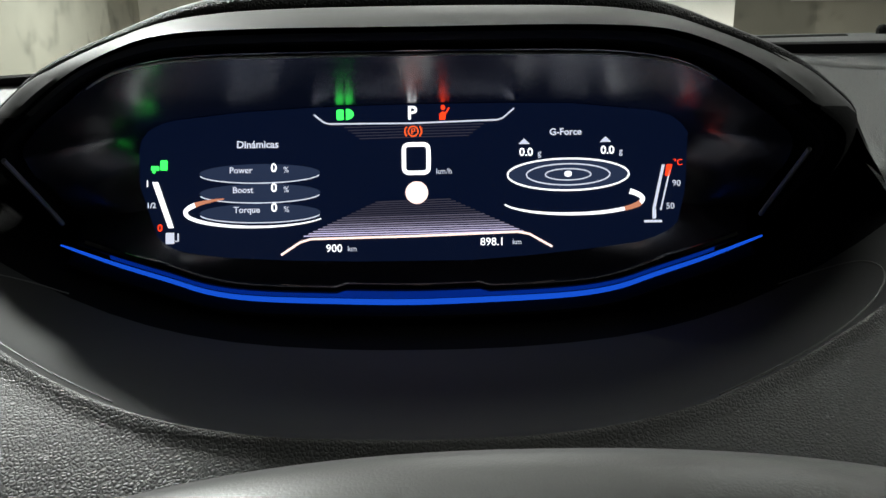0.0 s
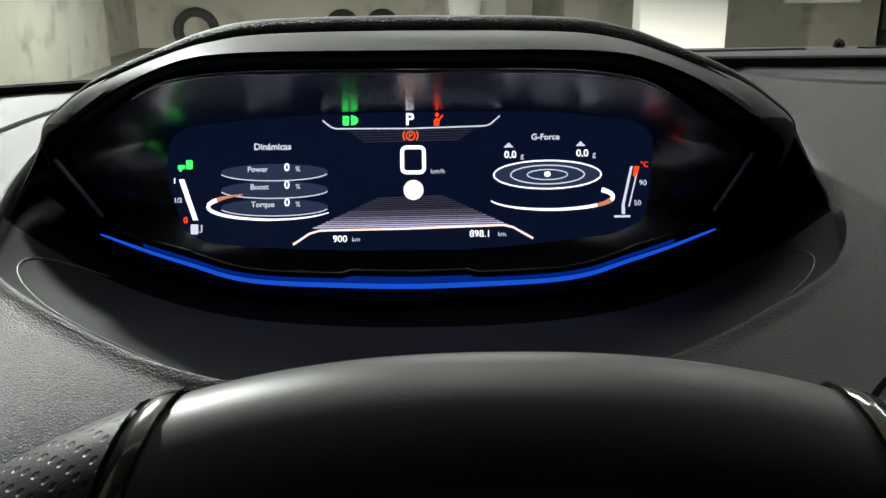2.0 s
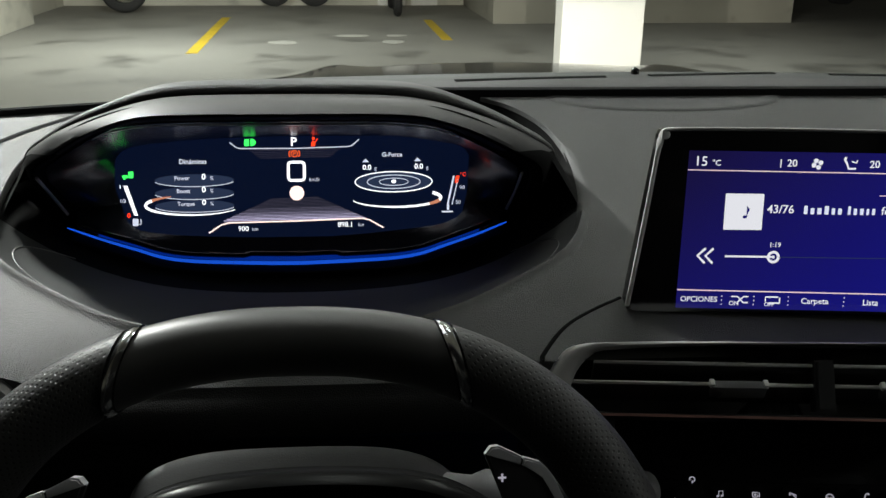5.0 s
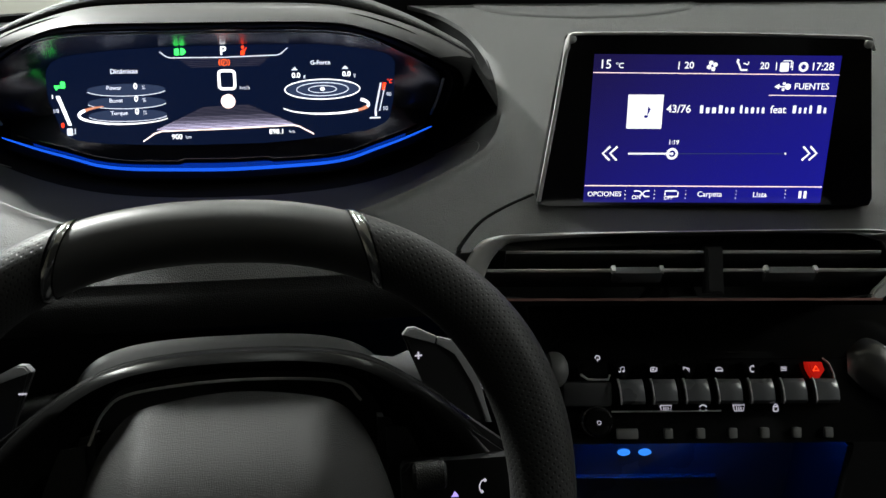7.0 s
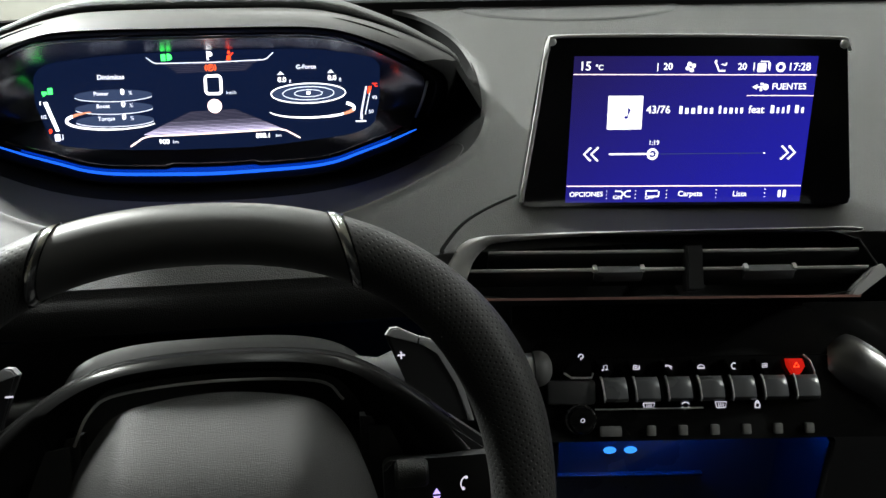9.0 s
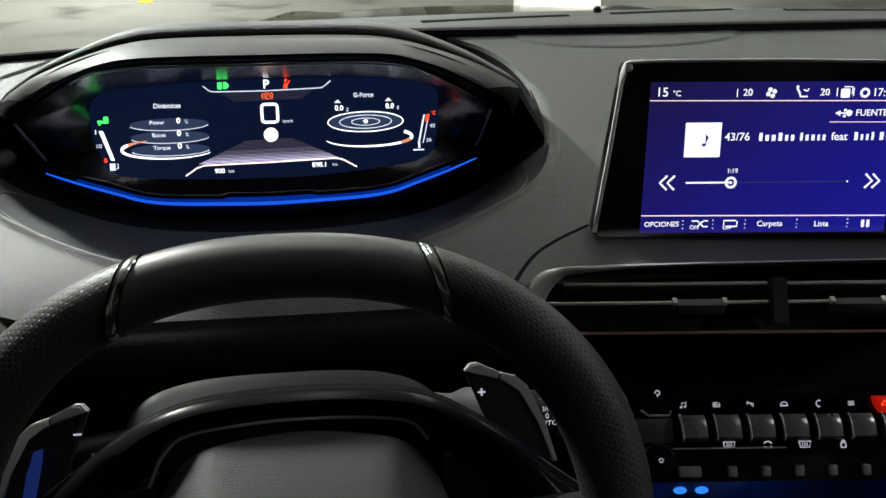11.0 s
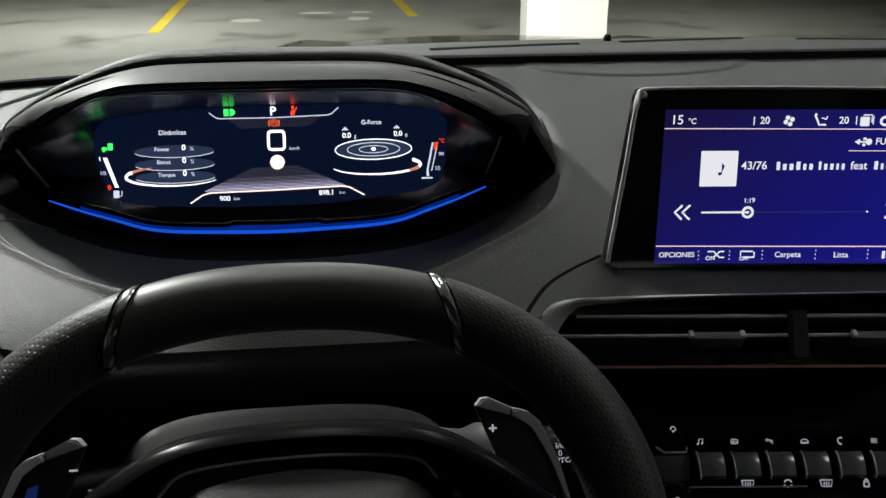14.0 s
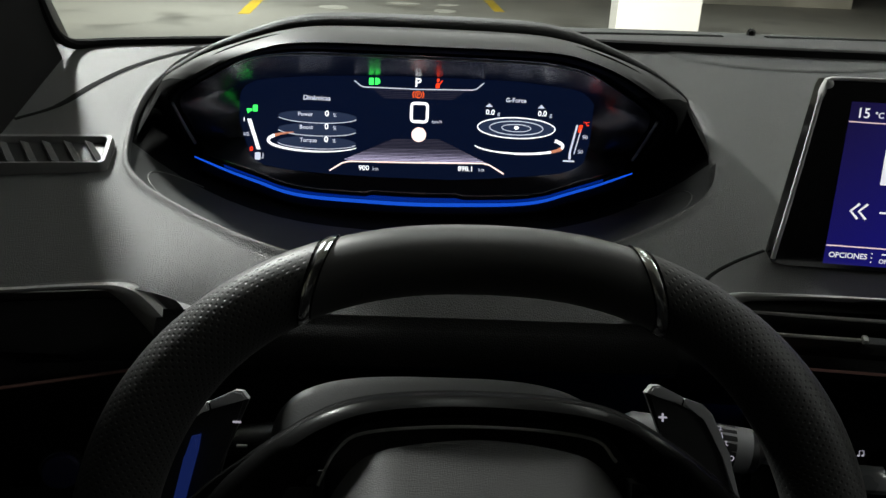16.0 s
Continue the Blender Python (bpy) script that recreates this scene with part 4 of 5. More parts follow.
lit("temperature_hot", [[(134, -29), (137, -29), (135.4, -35), (133, -35)]], RED_GLOW)
lit_words("temperature_sign", "°C", 4.6, 140, -28, RED_GLOW)
lit_words("temperature_mark", "90", 4.6, 139, -39, SOFT_GLOW)
lit_words("temperature_mark", "50", 4.6, 135.5, -51, SOFT_GLOW)
lit("temperature_symbol", [rounded(126, 128, -57.5, -52.5, 0.4, 2), [(121.6, -59.5), (131, -59.5), (131, -58.2), (121.6, -58.2)]], SOFT_GLOW)
# left dial: stacked discs with readings
lit_words("dial_title", "Dinámicas", 5.4, -82, -15.5, SOFT_GLOW, bold=0.25)
for word, y, x0 in (("Power", -29, -91), ("Boost", -39.5, -90), ("Torque", -50, -88)):
    lit("disc", [arc(-81, y - 1.5, 32, 4.8, 0, 360, 36)[:-1]], DIM_GLOW, h=0.0003)
    lit("disc_rim", [ribbon(arc(-81, y - 2, 32, 4.8, 190, 350, 30), 0.6)], SOFT_GLOW, h=0.0004)
    lit_words("disc_word", word, 4.6, x0, y, SOFT_GLOW, bold=0.15)
    lit_words("disc_reading", "0", 6.5, -73.5, y + 1, WHITE_GLOW, bold=0.3)
    lit_words("disc_unit", "%", 4.4, -67, y, SOFT_GLOW)
lit("dial_arc", [ribbon(arc(-82, -51, 38.5, 8, 150, 330, 40), 2.6, 0.6)], WHITE_GLOW, "bright curved dial edge")
lit("dial_arc_tip", [ribbon(arc(-82, -51, 38.5, 8, 118, 150, 12), 0.8, 2.6)], COPPER_GLOW)
# right dial: tilted rings
lit_words("dial_title", "G-Force", 5.0, 81, -11, SOFT_GLOW, bold=0.25)
for x, y in ((59, -19.5), (102, -19)):
    lit_words("force_reading", "0.0", 6, x + 1, y - 2, WHITE_GLOW, bold=0.25)
    lit_words("force_unit", "g", 4.6, x + 8, y - 2.6, SOFT_GLOW)
    lit("force_arrow", [[(x - 3, y + 2.4), (x + 3, y + 2.4), (x, y + 5.4)]], SOFT_GLOW)
lit("force_disc", [arc(82, -33.5, 31, 8, 0, 360, 40)[:-1]], DIM_GLOW, h=0.0003)
for rx, ry, w, mt in ((32, 8.4, 0.9, WHITE_GLOW), (22, 5.6, 0.7, SOFT_GLOW), (12, 3, 0.6, SOFT_GLOW)):
    lit("force_ring", [ribbon(arc(82, -33.5, rx, ry, 0, 360, 48), w)], mt)
lit("force_dot", [arc(82, -33.2, 2, 1.6, 0, 360, 14)[:-1]], WHITE_GLOW)
lit("dial_arc", [ribbon(arc(84, -47, 37, 7.4, 195, 395, 40), 0.8, 2.8)], WHITE_GLOW, "bright curved dial edge")
lit("dial_arc_tip", [ribbon(arc(84, -47, 37, 7.4, 318, 345, 10), 2.2, 3)], COPPER_GLOW, h=0.0008)

cluster.location += Vector((0.002, 0.0005, 0.0012))

# ---- steering wheel ----
WM = plane_frame((0.03, 0.11, 1.163), 0, 25)
wheel = thing("steering_wheel", "small black leather steering wheel with glossy clips", "steering wheel", (0.03, 0.05, 1.02))


def rim_point(t, a=0.151, b=0.138, c=-0.140, p=2.3):
    """Centre line of the rim, t from the top clockwise in degrees."""
    s, k = math.sin(radians(t)), math.cos(radians(t))
    low = 0.93 if k < 0 else 1.0
    return Vector((0.003 + a * math.copysign(abs(s) ** (2 / p), s), c + low * b * math.copysign(abs(k) ** (2 / p), k), 0))


CLIP = 24.8


def rim_piece(t0, t1, n, r, name, material, label="", parent=wheel):
    """Stretch of the rim; its ends lean with the slanted clips."""
    bm = bmesh.new()
    rr = r if isinstance(r, list) else [r] * n
    rows = []
    for t, (ra, rb) in zip(np.linspace(t0, t1, n), rr):
        row = []
        for k in range(22):
            a = 2 * math.pi * k / 22
            lean = -4.4 * math.cos(a) * math.exp(-(((abs(t) - CLIP) / 9) ** 2))
            te = t + lean * (1 if t > 0 else -1)
            p, q = rim_point(te), rim_point(te + 0.2)
            d = (q - p).normalized()
            out = Vector((-d.y, d.x, 0))
            row.append(WM @ (p + out * ra * math.cos(a) + Vector((0, 0, 1)) * rb * math.sin(a)))
        rows.append(row)
    loft(bm, rows, True)
    layer = bm.loops.layers.uv.new("rim")
    bm.verts.index_update()
    for f in bm.faces:
        ids = [v.index for v in f.verts]
        for lo in f.loops:
            i, k = divmod(lo.vert.index, 22)
            k = 22 if k == 0 and max(q % 22 for q in ids) == 21 else k
            lo[layer].uv = (math.radians(t0 + (t1 - t0) * i / (n - 1)) * 0.146, k / 22 * 0.095)
    return part(name, bm, material, parent, label, sharp=60)


rim_piece(-CLIP + 0.3, CLIP - 0.3, 40, (0.0148, 0.0150), "rim_top", LEATHER, "smooth black leather top of the rim")
side = [((0.0152 + 0.0022 * math.exp(-((u - 0.35) / 0.2) ** 2)), 0.0152) for u in np.linspace(0, 1, 60)]
rim_piece(CLIP + 0.3, 150, 60, side, "rim_grip", LEATHER_HOLES, "perforated leather grip")
rim_piece(-CLIP - 0.3, -150, 60, side, "rim_grip", LEATHER_HOLES, "perforated leather grip")
rim_piece(150, 210, 30, (0.0148, 0.015), "rim_bottom", LEATHER)
for s in (-1, 1):
    clip = rim_piece(s * (CLIP - 1.25), s * (CLIP + 1.25), 6, [(0.0152, 0.0152), (0.0157, 0.0157), (0.016, 0.016), (0.016, 0.016), (0.0157, 0.0157), (0.0152, 0.0152)], "rim_clip", CHROME, "dark chrome rim clip")
    for d in (-1.3, 1.3):
        rim_piece(s * (CLIP + d - 0.16), s * (CLIP + d + 0.16), 4, [(0.0152, 0.0152), (0.0159, 0.0159), (0.0159, 0.0159), (0.0152, 0.0152)], "clip_edge", PIANO, "gloss black edge", clip)


def plate(name, keys, h0, h1, material, label="", bevel=0.0, parent=wheel, m=WM):
    bm = bmesh.new()
    prism(bm, [(x * mm, y * mm) for x, y in keys], h0, h1, m, bevel)
    return part(name, bm, material, parent, label)


# airbag pad: a cushioned dome
pad_top = smooth_curve(mirror_x([(6, -79), (40, -82), (57, -87), (69, -99), (78, -117), (86, -150), (76, -190), (40, -205)], 6), 64)
bm = bmesh.new()
c0 = Vector((6, -140))


def pad_h(x, y, s):
    u = max(0.0, -79 - y)
    v = min(44.0, max(0.0, u - 26))
    side = max(0.0, (abs(x - 6) - 44) / 30)
    return -24 + 0.95 * min(u, 26) + 0.95 * (v - v * v / 88) - 32 * side


rows = []
for s in (0.97, 0.95, 0.92, 0.84, 0.76, 0.68, 0.58, 0.45, 0.3, 0.15, 0.02):
    row = []
    for x, y in pad_top:
        q = (c0.x + (x - c0.x) * s, c0.y + (y - c0.y) * s)
        row.append(WM @ Vector((q[0] * mm, q[1] * mm, pad_h(q[0], q[1], s) * mm)))
    rows.append(row)
loft(bm, rows, True)
part("airbag_pad", bm, PAD, wheel, "grained dark grey airbag cover", sharp=60)
# gloss black arch round the pad with a thin bright line
arch_in = smooth_curve([(-78, -135), (-70, -108), (-61, -88), (-44, -76.5), (6, -73), (56, -76.5), (73, -88), (82, -108), (90, -135)], 60)
arch_out = smooth_curve([(-150, -152), (-118, -110), (-84, -82), (-50, -66), (6, -61.5), (62, -66), (96, -82), (126, -106), (156, -140)], 60)
bm = bmesh.new()
rows = []
for f, h in ((0.0, -44), (0.0, -34), (0.25, -27), (0.55, -24), (0.85, -27), (1.0, -34), (1.0, -44)):
    rows.append([WM @ Vector(((a[0] + (b[0] - a[0]) * f) * mm, (a[1] + (b[1] - a[1]) * f) * mm, h * mm)) for a, b in zip(arch_in, arch_out)])
loft(bm, rows)
part("spoke_trim", bm, SPOKE_GLOSS, wheel, "gloss black spoke trim", sharp=50)
bm = bmesh.new()
prism(bm, [(x * mm, y * mm) for x, y in arch_in] + [(0.084, -0.2), (-0.072, -0.2)], -0.062, -0.045, WM)
part("hub", bm, BLACK, wheel)
bm = bmesh.new()
line = smooth_curve([(-66, -104), (-58, -88), (-43, -79.5), (6, -76), (55, -79.5), (68, -90)], 50)
sweep(bm, [WM @ Vector((x * mm, y * mm, -0.0285)) for x, y in line], 0.0008, 6)
part("bright_line", bm, BRIGHT_TRIM, wheel, "thin bright trim line")
bm = bmesh.new()
outl = smooth_curve([(-150, -153), (-118, -111), (-84, -85), (-66, -76)], 30)
sweep(bm, [WM @ Vector((x * mm, y * mm, -0.0335)) for x, y in outl], [0.0046 - 0.0036 * k / 29 for k in range(30)], 10)
part("spoke_edge", bm, PIANO, wheel, "gloss black spoke edge")
bm = bmesh.new()
outl = smooth_curve([(78, -75), (98, -85), (126, -107), (140, -122)], 30)
sweep(bm, [WM @ Vector((x * mm, y * mm, -0.0335)) for x, y in outl], 0.0012, 6)
part("spoke_edge", bm, PIANO, wheel, "gloss black spoke edge")
for s in (-1, 1):
    plate("spoke", [(s * x + 6, y) for x, y in ((70, -100), (118, -104), (150, -128), (152, -160), (120, -168), (70, -170))][::s], -0.045, -0.028, BLACK, bevel=0.004)
# thumb roller and phone key on the right spoke
plate("button_panel", [(x, y) for x, y in rounded(86, 146, -156, -121, 5)], -0.028, -0.0165, BLACK, bevel=0.002)
bm = bmesh.new()
cyl = WM @ pose(0.1, -0.128, -0.018, 0, 90, 0)
lathe(bm, [(0.006, -0.0085), (0.0075, -0.007), (0.0075, 0.007), (0.006, 0.0085)], cyl, 28)
part("thumb_roller", bm, DASH, wheel, "ribbed grey thumb roller")
mark("roller_arrow", [[(0.1105, -0.1395), (0.1145, -0.1395), (0.1125, -0.1365)], [(0.1105, -0.1405), (0.1125, -0.1435), (0.1145, -0.1405)]], WM, VIOLET_GLOW, wheel, -0.0164, -0.0162)
phone_shape = [ribbon(arc(0.1285, -0.1355, 0.0034, 0.0038, 110, 215, 10), 0.0007), arc(0.128, -0.1322, 0.0009, 0.0009, 0, 360, 10)[:-1], arc(0.1262, -0.1378, 0.0009, 0.0009, 0, 360, 10)[:-1]]
mark("phone_symbol", phone_shape, WM, KEY_GLOW, wheel, -0.0164, -0.0162)
# shift paddles behind the rim
PADDLE = [(94, -64), (97, -60.5), (101, -60), (113, -66), (122, -69), (127, -73), (136, -93), (142, -116), (124, -118), (108, -107), (104, -90)]
LIP = [(94, -63.4), (97, -59.8), (101, -59.4), (113, -65.2), (112, -69.2), (99, -65)]
CORNER = [(114, -65.6), (122.5, -68.2), (128, -73), (137, -93), (143, -116), (139.8, -116), (133.2, -94), (124.4, -75.4), (119.6, -72), (113, -69.6)]
for s, sign in ((1, "+"), (-1, "-")):
    side_of = (lambda q: q) if s > 0 else (lambda q: [(-x - 13, y - 9) for x, y in q][::-1])
    plate("paddle", side_of(PADDLE), -0.084, -0.078, BLACK, "black shift paddle", 0.002)
    # pale lip and corner carry the light on the paddle in their colour
    plate("paddle_edge", side_of(LIP), -0.0845, -0.0765, GREY_KEY, "paddle edge coloured bright as lit", 0.001)
    plate("paddle_corner", side_of(CORNER), -0.0845, -0.0765, BRIGHT_TRIM if s < 0 else GREY_KEY, "paddle corner and side coloured pale as lit", 0.001)
    x, y = (102.5, -75.5) if s > 0 else (-112, -84)
    bars = [rounded(x * mm - 0.0021, x * mm + 0.0021, y * mm - 0.0005, y * mm + 0.0005, 0.0002, 2)]
    if s > 0:
        bars.append(rounded(x * mm - 0.0005, x * mm + 0.0005, y * mm - 0.0021, y * mm + 0.0021, 0.0002, 2))
    # sign on the paddle glows weakly through the lit symbol material
    mark("paddle_sign", bars, WM, KEY_GLOW, wheel, -0.0775, -0.077)
# steering column shroud
shroud = thing("column_shroud", "dark grey plastic steering column shroud", "shroud", (0.035, 0.2, 0.95))
bm = bmesh.new()
rows = []
for y, z, w, h in ((0.13, 0.99, 0.084, 0.06), (0.15, 1.008, 0.087, 0.07), (0.175, 1.032, 0.09, 0.075), (0.194, 1.049, 0.091, 0.075), (0.199, 1.0515, 0.091, 0.075), (0.203, 1.049, 0.091, 0.075), (0.212, 1.02, 0.089, 0.06), (0.3, 0.98, 0.09, 0.05)):
    rows.append([(0.022 + 1.08 * w * math.copysign(abs(math.cos(a)) ** 0.62, math.cos(a)), y, z - h + h * abs(math.sin(a)) ** 0.5) for a in np.linspace(0, math.pi, 28)])
loft(bm, rows)
bm.faces.new([bm.verts.new(p) for p in rows[0]])
part("cover", bm, SHROUD_GREY, shroud, sharp=50)
bm = bmesh.new()
box(bm, (-0.06, 0.135, 0.86), (0.1, 0.3, 0.925), bevel=0.02)
part("lower_cover", bm, BLACK, shroud)

# ---- stalks ----
wiper_stalk = thing("wiper_stalk", "grey plastic wiper stalk beside the wheel", "stalk", (0.12, 0.2, 1.0))
bm = bmesh.new()
sweep(bm, smooth_curve([(0.09, 0.2, 1.024), (0.13, 0.187, 1.026), (0.17, 0.182, 1.024), (0.193, 0.179, 1.022)], 14), [(0.0085, 0.0085)] * 5 + [(0.012, 0.013)] * 9, 16)
part("lever", bm, GREY_KEY, wiper_stalk)
bm = bmesh.new()
lathe(bm, [(0.012, 0), (0.011, 0.004), (0.006, 0.008), (0.003, 0.012)], look((0.193, 0.179, 1.022), (0.1, 0.19, 1.026)), 18)
part("end_cap", bm, BLACK, wiper_stalk)
bm = bmesh.new()
box(bm, (0.2, 0.1755, 1.0205), (0.2075, 0.1785, 1.0225), bevel=0.0006)
part("end_pin", bm, BRIGHT_TRIM, wiper_stalk, "small bright end pin")
# the stalk's printed marks and words are given a weak glow
bm = bmesh.new()
box(bm, (0.1378, 0.1685, 1.0304), (0.1422, 0.1735, 1.0316))
part("stalk_mark", bm, KEY_GLOW, wiper_stalk, "small pale printed mark given a weak glow", smooth=False)
bm = bmesh.new()
sweep(bm, [(0.1665 + 0.0035 * k, 0.1822 - 0.0004 * k, 1.0241 - 0.0003 * k) for k in range(6)], (0.0122, 0.0132), 20)
part("mark_band", bm, BLACK, wiper_stalk, "black band with pale speed marks")
for text, turn in (("2", 10), ("1", 30), ("Int", 48), ("0", 66), ("AUTO", 84)):
    a = radians(turn)
    words("stalk_word", text, 0.0046, plane_frame((0.1755, 0.1808 - 0.0134 * math.sin(a), 1.0234 + 0.0136 * math.cos(a)), 0, 90 - turn), KEY_GLOW, wiper_stalk, thick=0.0001)
light_stalk = thing("light_stalk", "black lighting stalk with a pale marking", "stalk", (-0.09, 0.2, 1.0))
bm = bmesh.new()
sweep(bm, smooth_curve([(-0.03, 0.215, 1.005), (-0.09, 0.205, 1.003), (-0.125, 0.2, 1.0)], 10), (0.0085, 0.0085), 14)
part("lever", bm, BLACK, light_stalk)
bm = bmesh.new()
box(bm, (-0.094, 0.194, 1.0045), (-0.088, 0.1955, 1.006))
part("stalk_mark", bm, BRIGHT_TRIM, light_stalk, smooth=False)
# speed control lever below the left paddle, its blue reflection given as weak emission
control = thing("control_lever", "dark lever with a blue reflection behind the wheel", "lever", (-0.12, 0.2, 0.96))
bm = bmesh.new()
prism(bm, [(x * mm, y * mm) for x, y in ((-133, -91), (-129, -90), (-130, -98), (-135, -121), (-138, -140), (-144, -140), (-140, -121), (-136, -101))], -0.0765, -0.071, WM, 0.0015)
part("arm", bm, glow("blue_reflection_glow", (0.03, 0.07, 0.42), 0.16), control, "lever arm with its blue reflection as weak glow")

# ---- touchscreen ----
SM = plane_frame((0.245, 0.292, 1.206), -5, 8)
screen = thing("touchscreen", "black free-standing touchscreen showing a blue media page", "touchscreen", (0.34, 0.28, 1.09))
outl = smooth_curve([(1, 0), (3.5, 3.5), (10, 4.6), (100, 5), (195, 3), (203, 1.2), (207, -4)], 40)
body = [(x, y) for x, y in outl] + [(223.5, -108), (222, -112.5), (217, -113.5), (-9, -113.5), (-13.4, -112), (-14.5, -107)]
bm = bmesh.new()
prism(bm, [(x * mm, y * mm) for x, y in body], -0.016, -0.0012, SM, 0.002)
part("housing", bm, PIANO, screen)
bm = bmesh.new()
prism(bm, [(x * mm, y * mm) for x, y in [(102 + (x - 102) * 0.985, -54 + (y + 54) * 0.975) for x, y in body]], -0.0014, -0.0003, SM, 0.0004)
part("cover_glass", bm, SCREEN_GLASS, screen, "gloss black cover glass")
bm = bmesh.new()
frame_path = smooth_curve([(-14, -108), (-6, -52), (0.5, -3), (3, 3), (10, 5), (100, 5.4), (195, 3.6), (203.5, 1.6), (207.5, -5)], 70)
sweep(bm, [SM @ Vector((x * mm, y * mm, 0.0)) for x, y in frame_path], [(0.0014, 0.0018) if i < 22 else (0.0009 + 0.0018 * max(0.0, 1 - (i - 22) / 5), 0.0012) for i in range(70)], 8)
part("frame_edge", bm, BRIGHT_TRIM, screen, "polished metal screen edge")
# bright beads that stand for the glints on the screen corners
for x, y in ((3.5, 1.5), (203, -0.8)):
    bm = bmesh.new()
    lathe(bm, [(0.0028, -0.002), (0.0028, 0.0006), (0.0024, 0.0011), (0.0015, 0.0015), (0.0004, 0.0016)], SM @ Matrix.Translation((x * mm, y * mm, 0)) @ Matrix.Diagonal((1.1, 1, 1, 1)), 18)
    part("corner_cap", bm, BRIGHT_TRIM, screen, "bright corner cap with the corner's glint in its colour")
bm = bmesh.new()
prism(bm, [(x * mm, y * mm) for x, y in ((19, -8), (186, -8.5), (185, -110), (17, -109))], -0.0002, 0.0, SM)
panel = part("display", bm, NAVY_GLOW, screen, "navy blue lit display", smooth=False)


def shown(name, outlines, material=SCREEN_WHITE, label=""):
    return mark(name, [[(x * mm, y * mm) for x, y in pts] for pts in outlines], SM, material, panel, 0.0003, 0.0005, label)


def shown_words(name, text, size, x, y, align="CENTER", material=SCREEN_WHITE, bold=0.05, squeeze=1.0):
    return words(name, text, size * mm, SM @ Matrix.Translation((x * mm, y * mm, 0.0003)), material, panel, align, 0.0001, bold * mm, squeeze=squeeze)


shown("status_line", [[(18.8, -20.3), (186, -21.4), (186, -20.8), (18.8, -19.7)]], PINK_LINE)
shown("menu_line", [[(17.4, -97.4), (184.6, -98.8), (184.6, -98.1), (17.4, -96.7)]], PINK_LINE)
shown("source_line", [[(139, -35), (185.8, -35.4), (185.8, -34.9), (139, -34.5)]], PINK_LINE)
shown_words("outside_temperature", "15", 8.4, 22.5, -14.8, "LEFT")
shown_words("temperature_unit", "°C", 5, 33.5, -15.6, "LEFT")
shown_words("clock", "17:28", 7.2, 181.5, -15.8, "RIGHT", bold=0.05)
shown_words("cabin_temperature", "20", 6.4, 83, -15.2, bold=0.06)
shown_words("cabin_temperature", "20", 6.4, 134, -15.4, bold=0.06)
for x in (76, 142, 153):
    shown("status_dot", [rounded(x - 0.3, x + 0.3, -18, -12.6, 0.2, 1)])
shown("fan_symbol", [arc(98.5 + 2.2 * math.cos(a), -15.4 + 2.2 * math.sin(a), 1.5, 1.5, 0, 360, 10)[:-1] for a in (0.4, 2.0, 3.5, 5.1)])
shown("seat_airflow_symbol", [ribbon([(115, -12), (117, -15.5), (118, -18), (122.5, -18)], 1.2), ribbon([(119.5, -13.5), (122.4, -14.5), (123, -12.6)], 0.8), arc(115.6, -11.6, 0.9, 0.9, 0, 360, 8)[:-1]])
shown("page_symbol", [rounded(144.5, 150.5, -19, -13, 0.8, 2), ribbon([(146.4, -11.9), (152, -11.9), (152, -16.5)], 0.8)])
shown("gear_symbol", [ribbon(arc(160.5, -15.8, 2.5, 2.5, 0, 360, 16), 1.6)])
shown_words("source_word", "FUENTES", 6.0, 180, -29, "RIGHT", bold=0.04)
shown("usb_symbol", [[(a, b + 4.6) for a, b in o] for o in (ribbon([(145.5, -33.6), (153, -33.6)], 0.9), [(142.2, -33.6), (145.6, -31.7), (145.6, -35.5)], arc(151.5, -33.6, 2.1, 2.1, 0, 360, 12)[:-1], rounded(147.5, 149.4, -36.4, -34.6, 0.3, 1), rounded(147.8, 149.8, -32.4, -30.8, 0.3, 1))])
cover = shown("album_tile", [rounded(43.5, 67.5, -57.5, -34.5, 0.5, 2)], SCREEN_WHITE, "glowing white album tile")
mark("note_symbol", [ribbon([(0.0575, -0.049), (0.0575, -0.0425), (0.059, -0.0445)], 0.0005), arc(0.0563, -0.0492, 0.0014, 0.001, 0, 360, 10)[:-1]], SM, NAVY_GLOW, panel, 0.0006, 0.0008)
shown_words("track_count", "43/76", 7.4, 70, -44.3, "LEFT")
# the track's words that name somebody stand as plain bars, letter by letter
rnd = random.Random(5)
x = 93.0
for letters in (6, 5, 0, 4, 2):
    if not letters:
        shown_words("track_word", "feat", 7.4, x, -44.6, "LEFT")
        x += 15.5
        continue
    for k in range(letters):
        w = 1.5 + 1.1 * rnd.random()
        tall = k == 0 or rnd.random() < 0.2
        shown("track_title_bar", [rounded(x, x + w, -47.0, -41.6 if tall else -43.0, 0.4, 2)], SOFT_GLOW)
        x += w + 1.95
    x += 2.0
for x, d in ((36, -1), (31, -1), (170, 1), (175, 1)):
    shown("skip_arrow", [ribbon([(x - d * 2.4, -69.8), (x + d * 2.4, -74.6), (x - d * 2.4, -79.4)], 1.5)])
shown("progress_line", [rounded(46, 76, -75.3, -74.1, 0.4, 2)])
shown("progress_rest", [rounded(76, 155, -75, -74.6, 0.1, 1)], DIM_GLOW)
shown("progress_end", [arc(155.5, -74.8, 0.7, 0.7, 0, 360, 8)[:-1]])
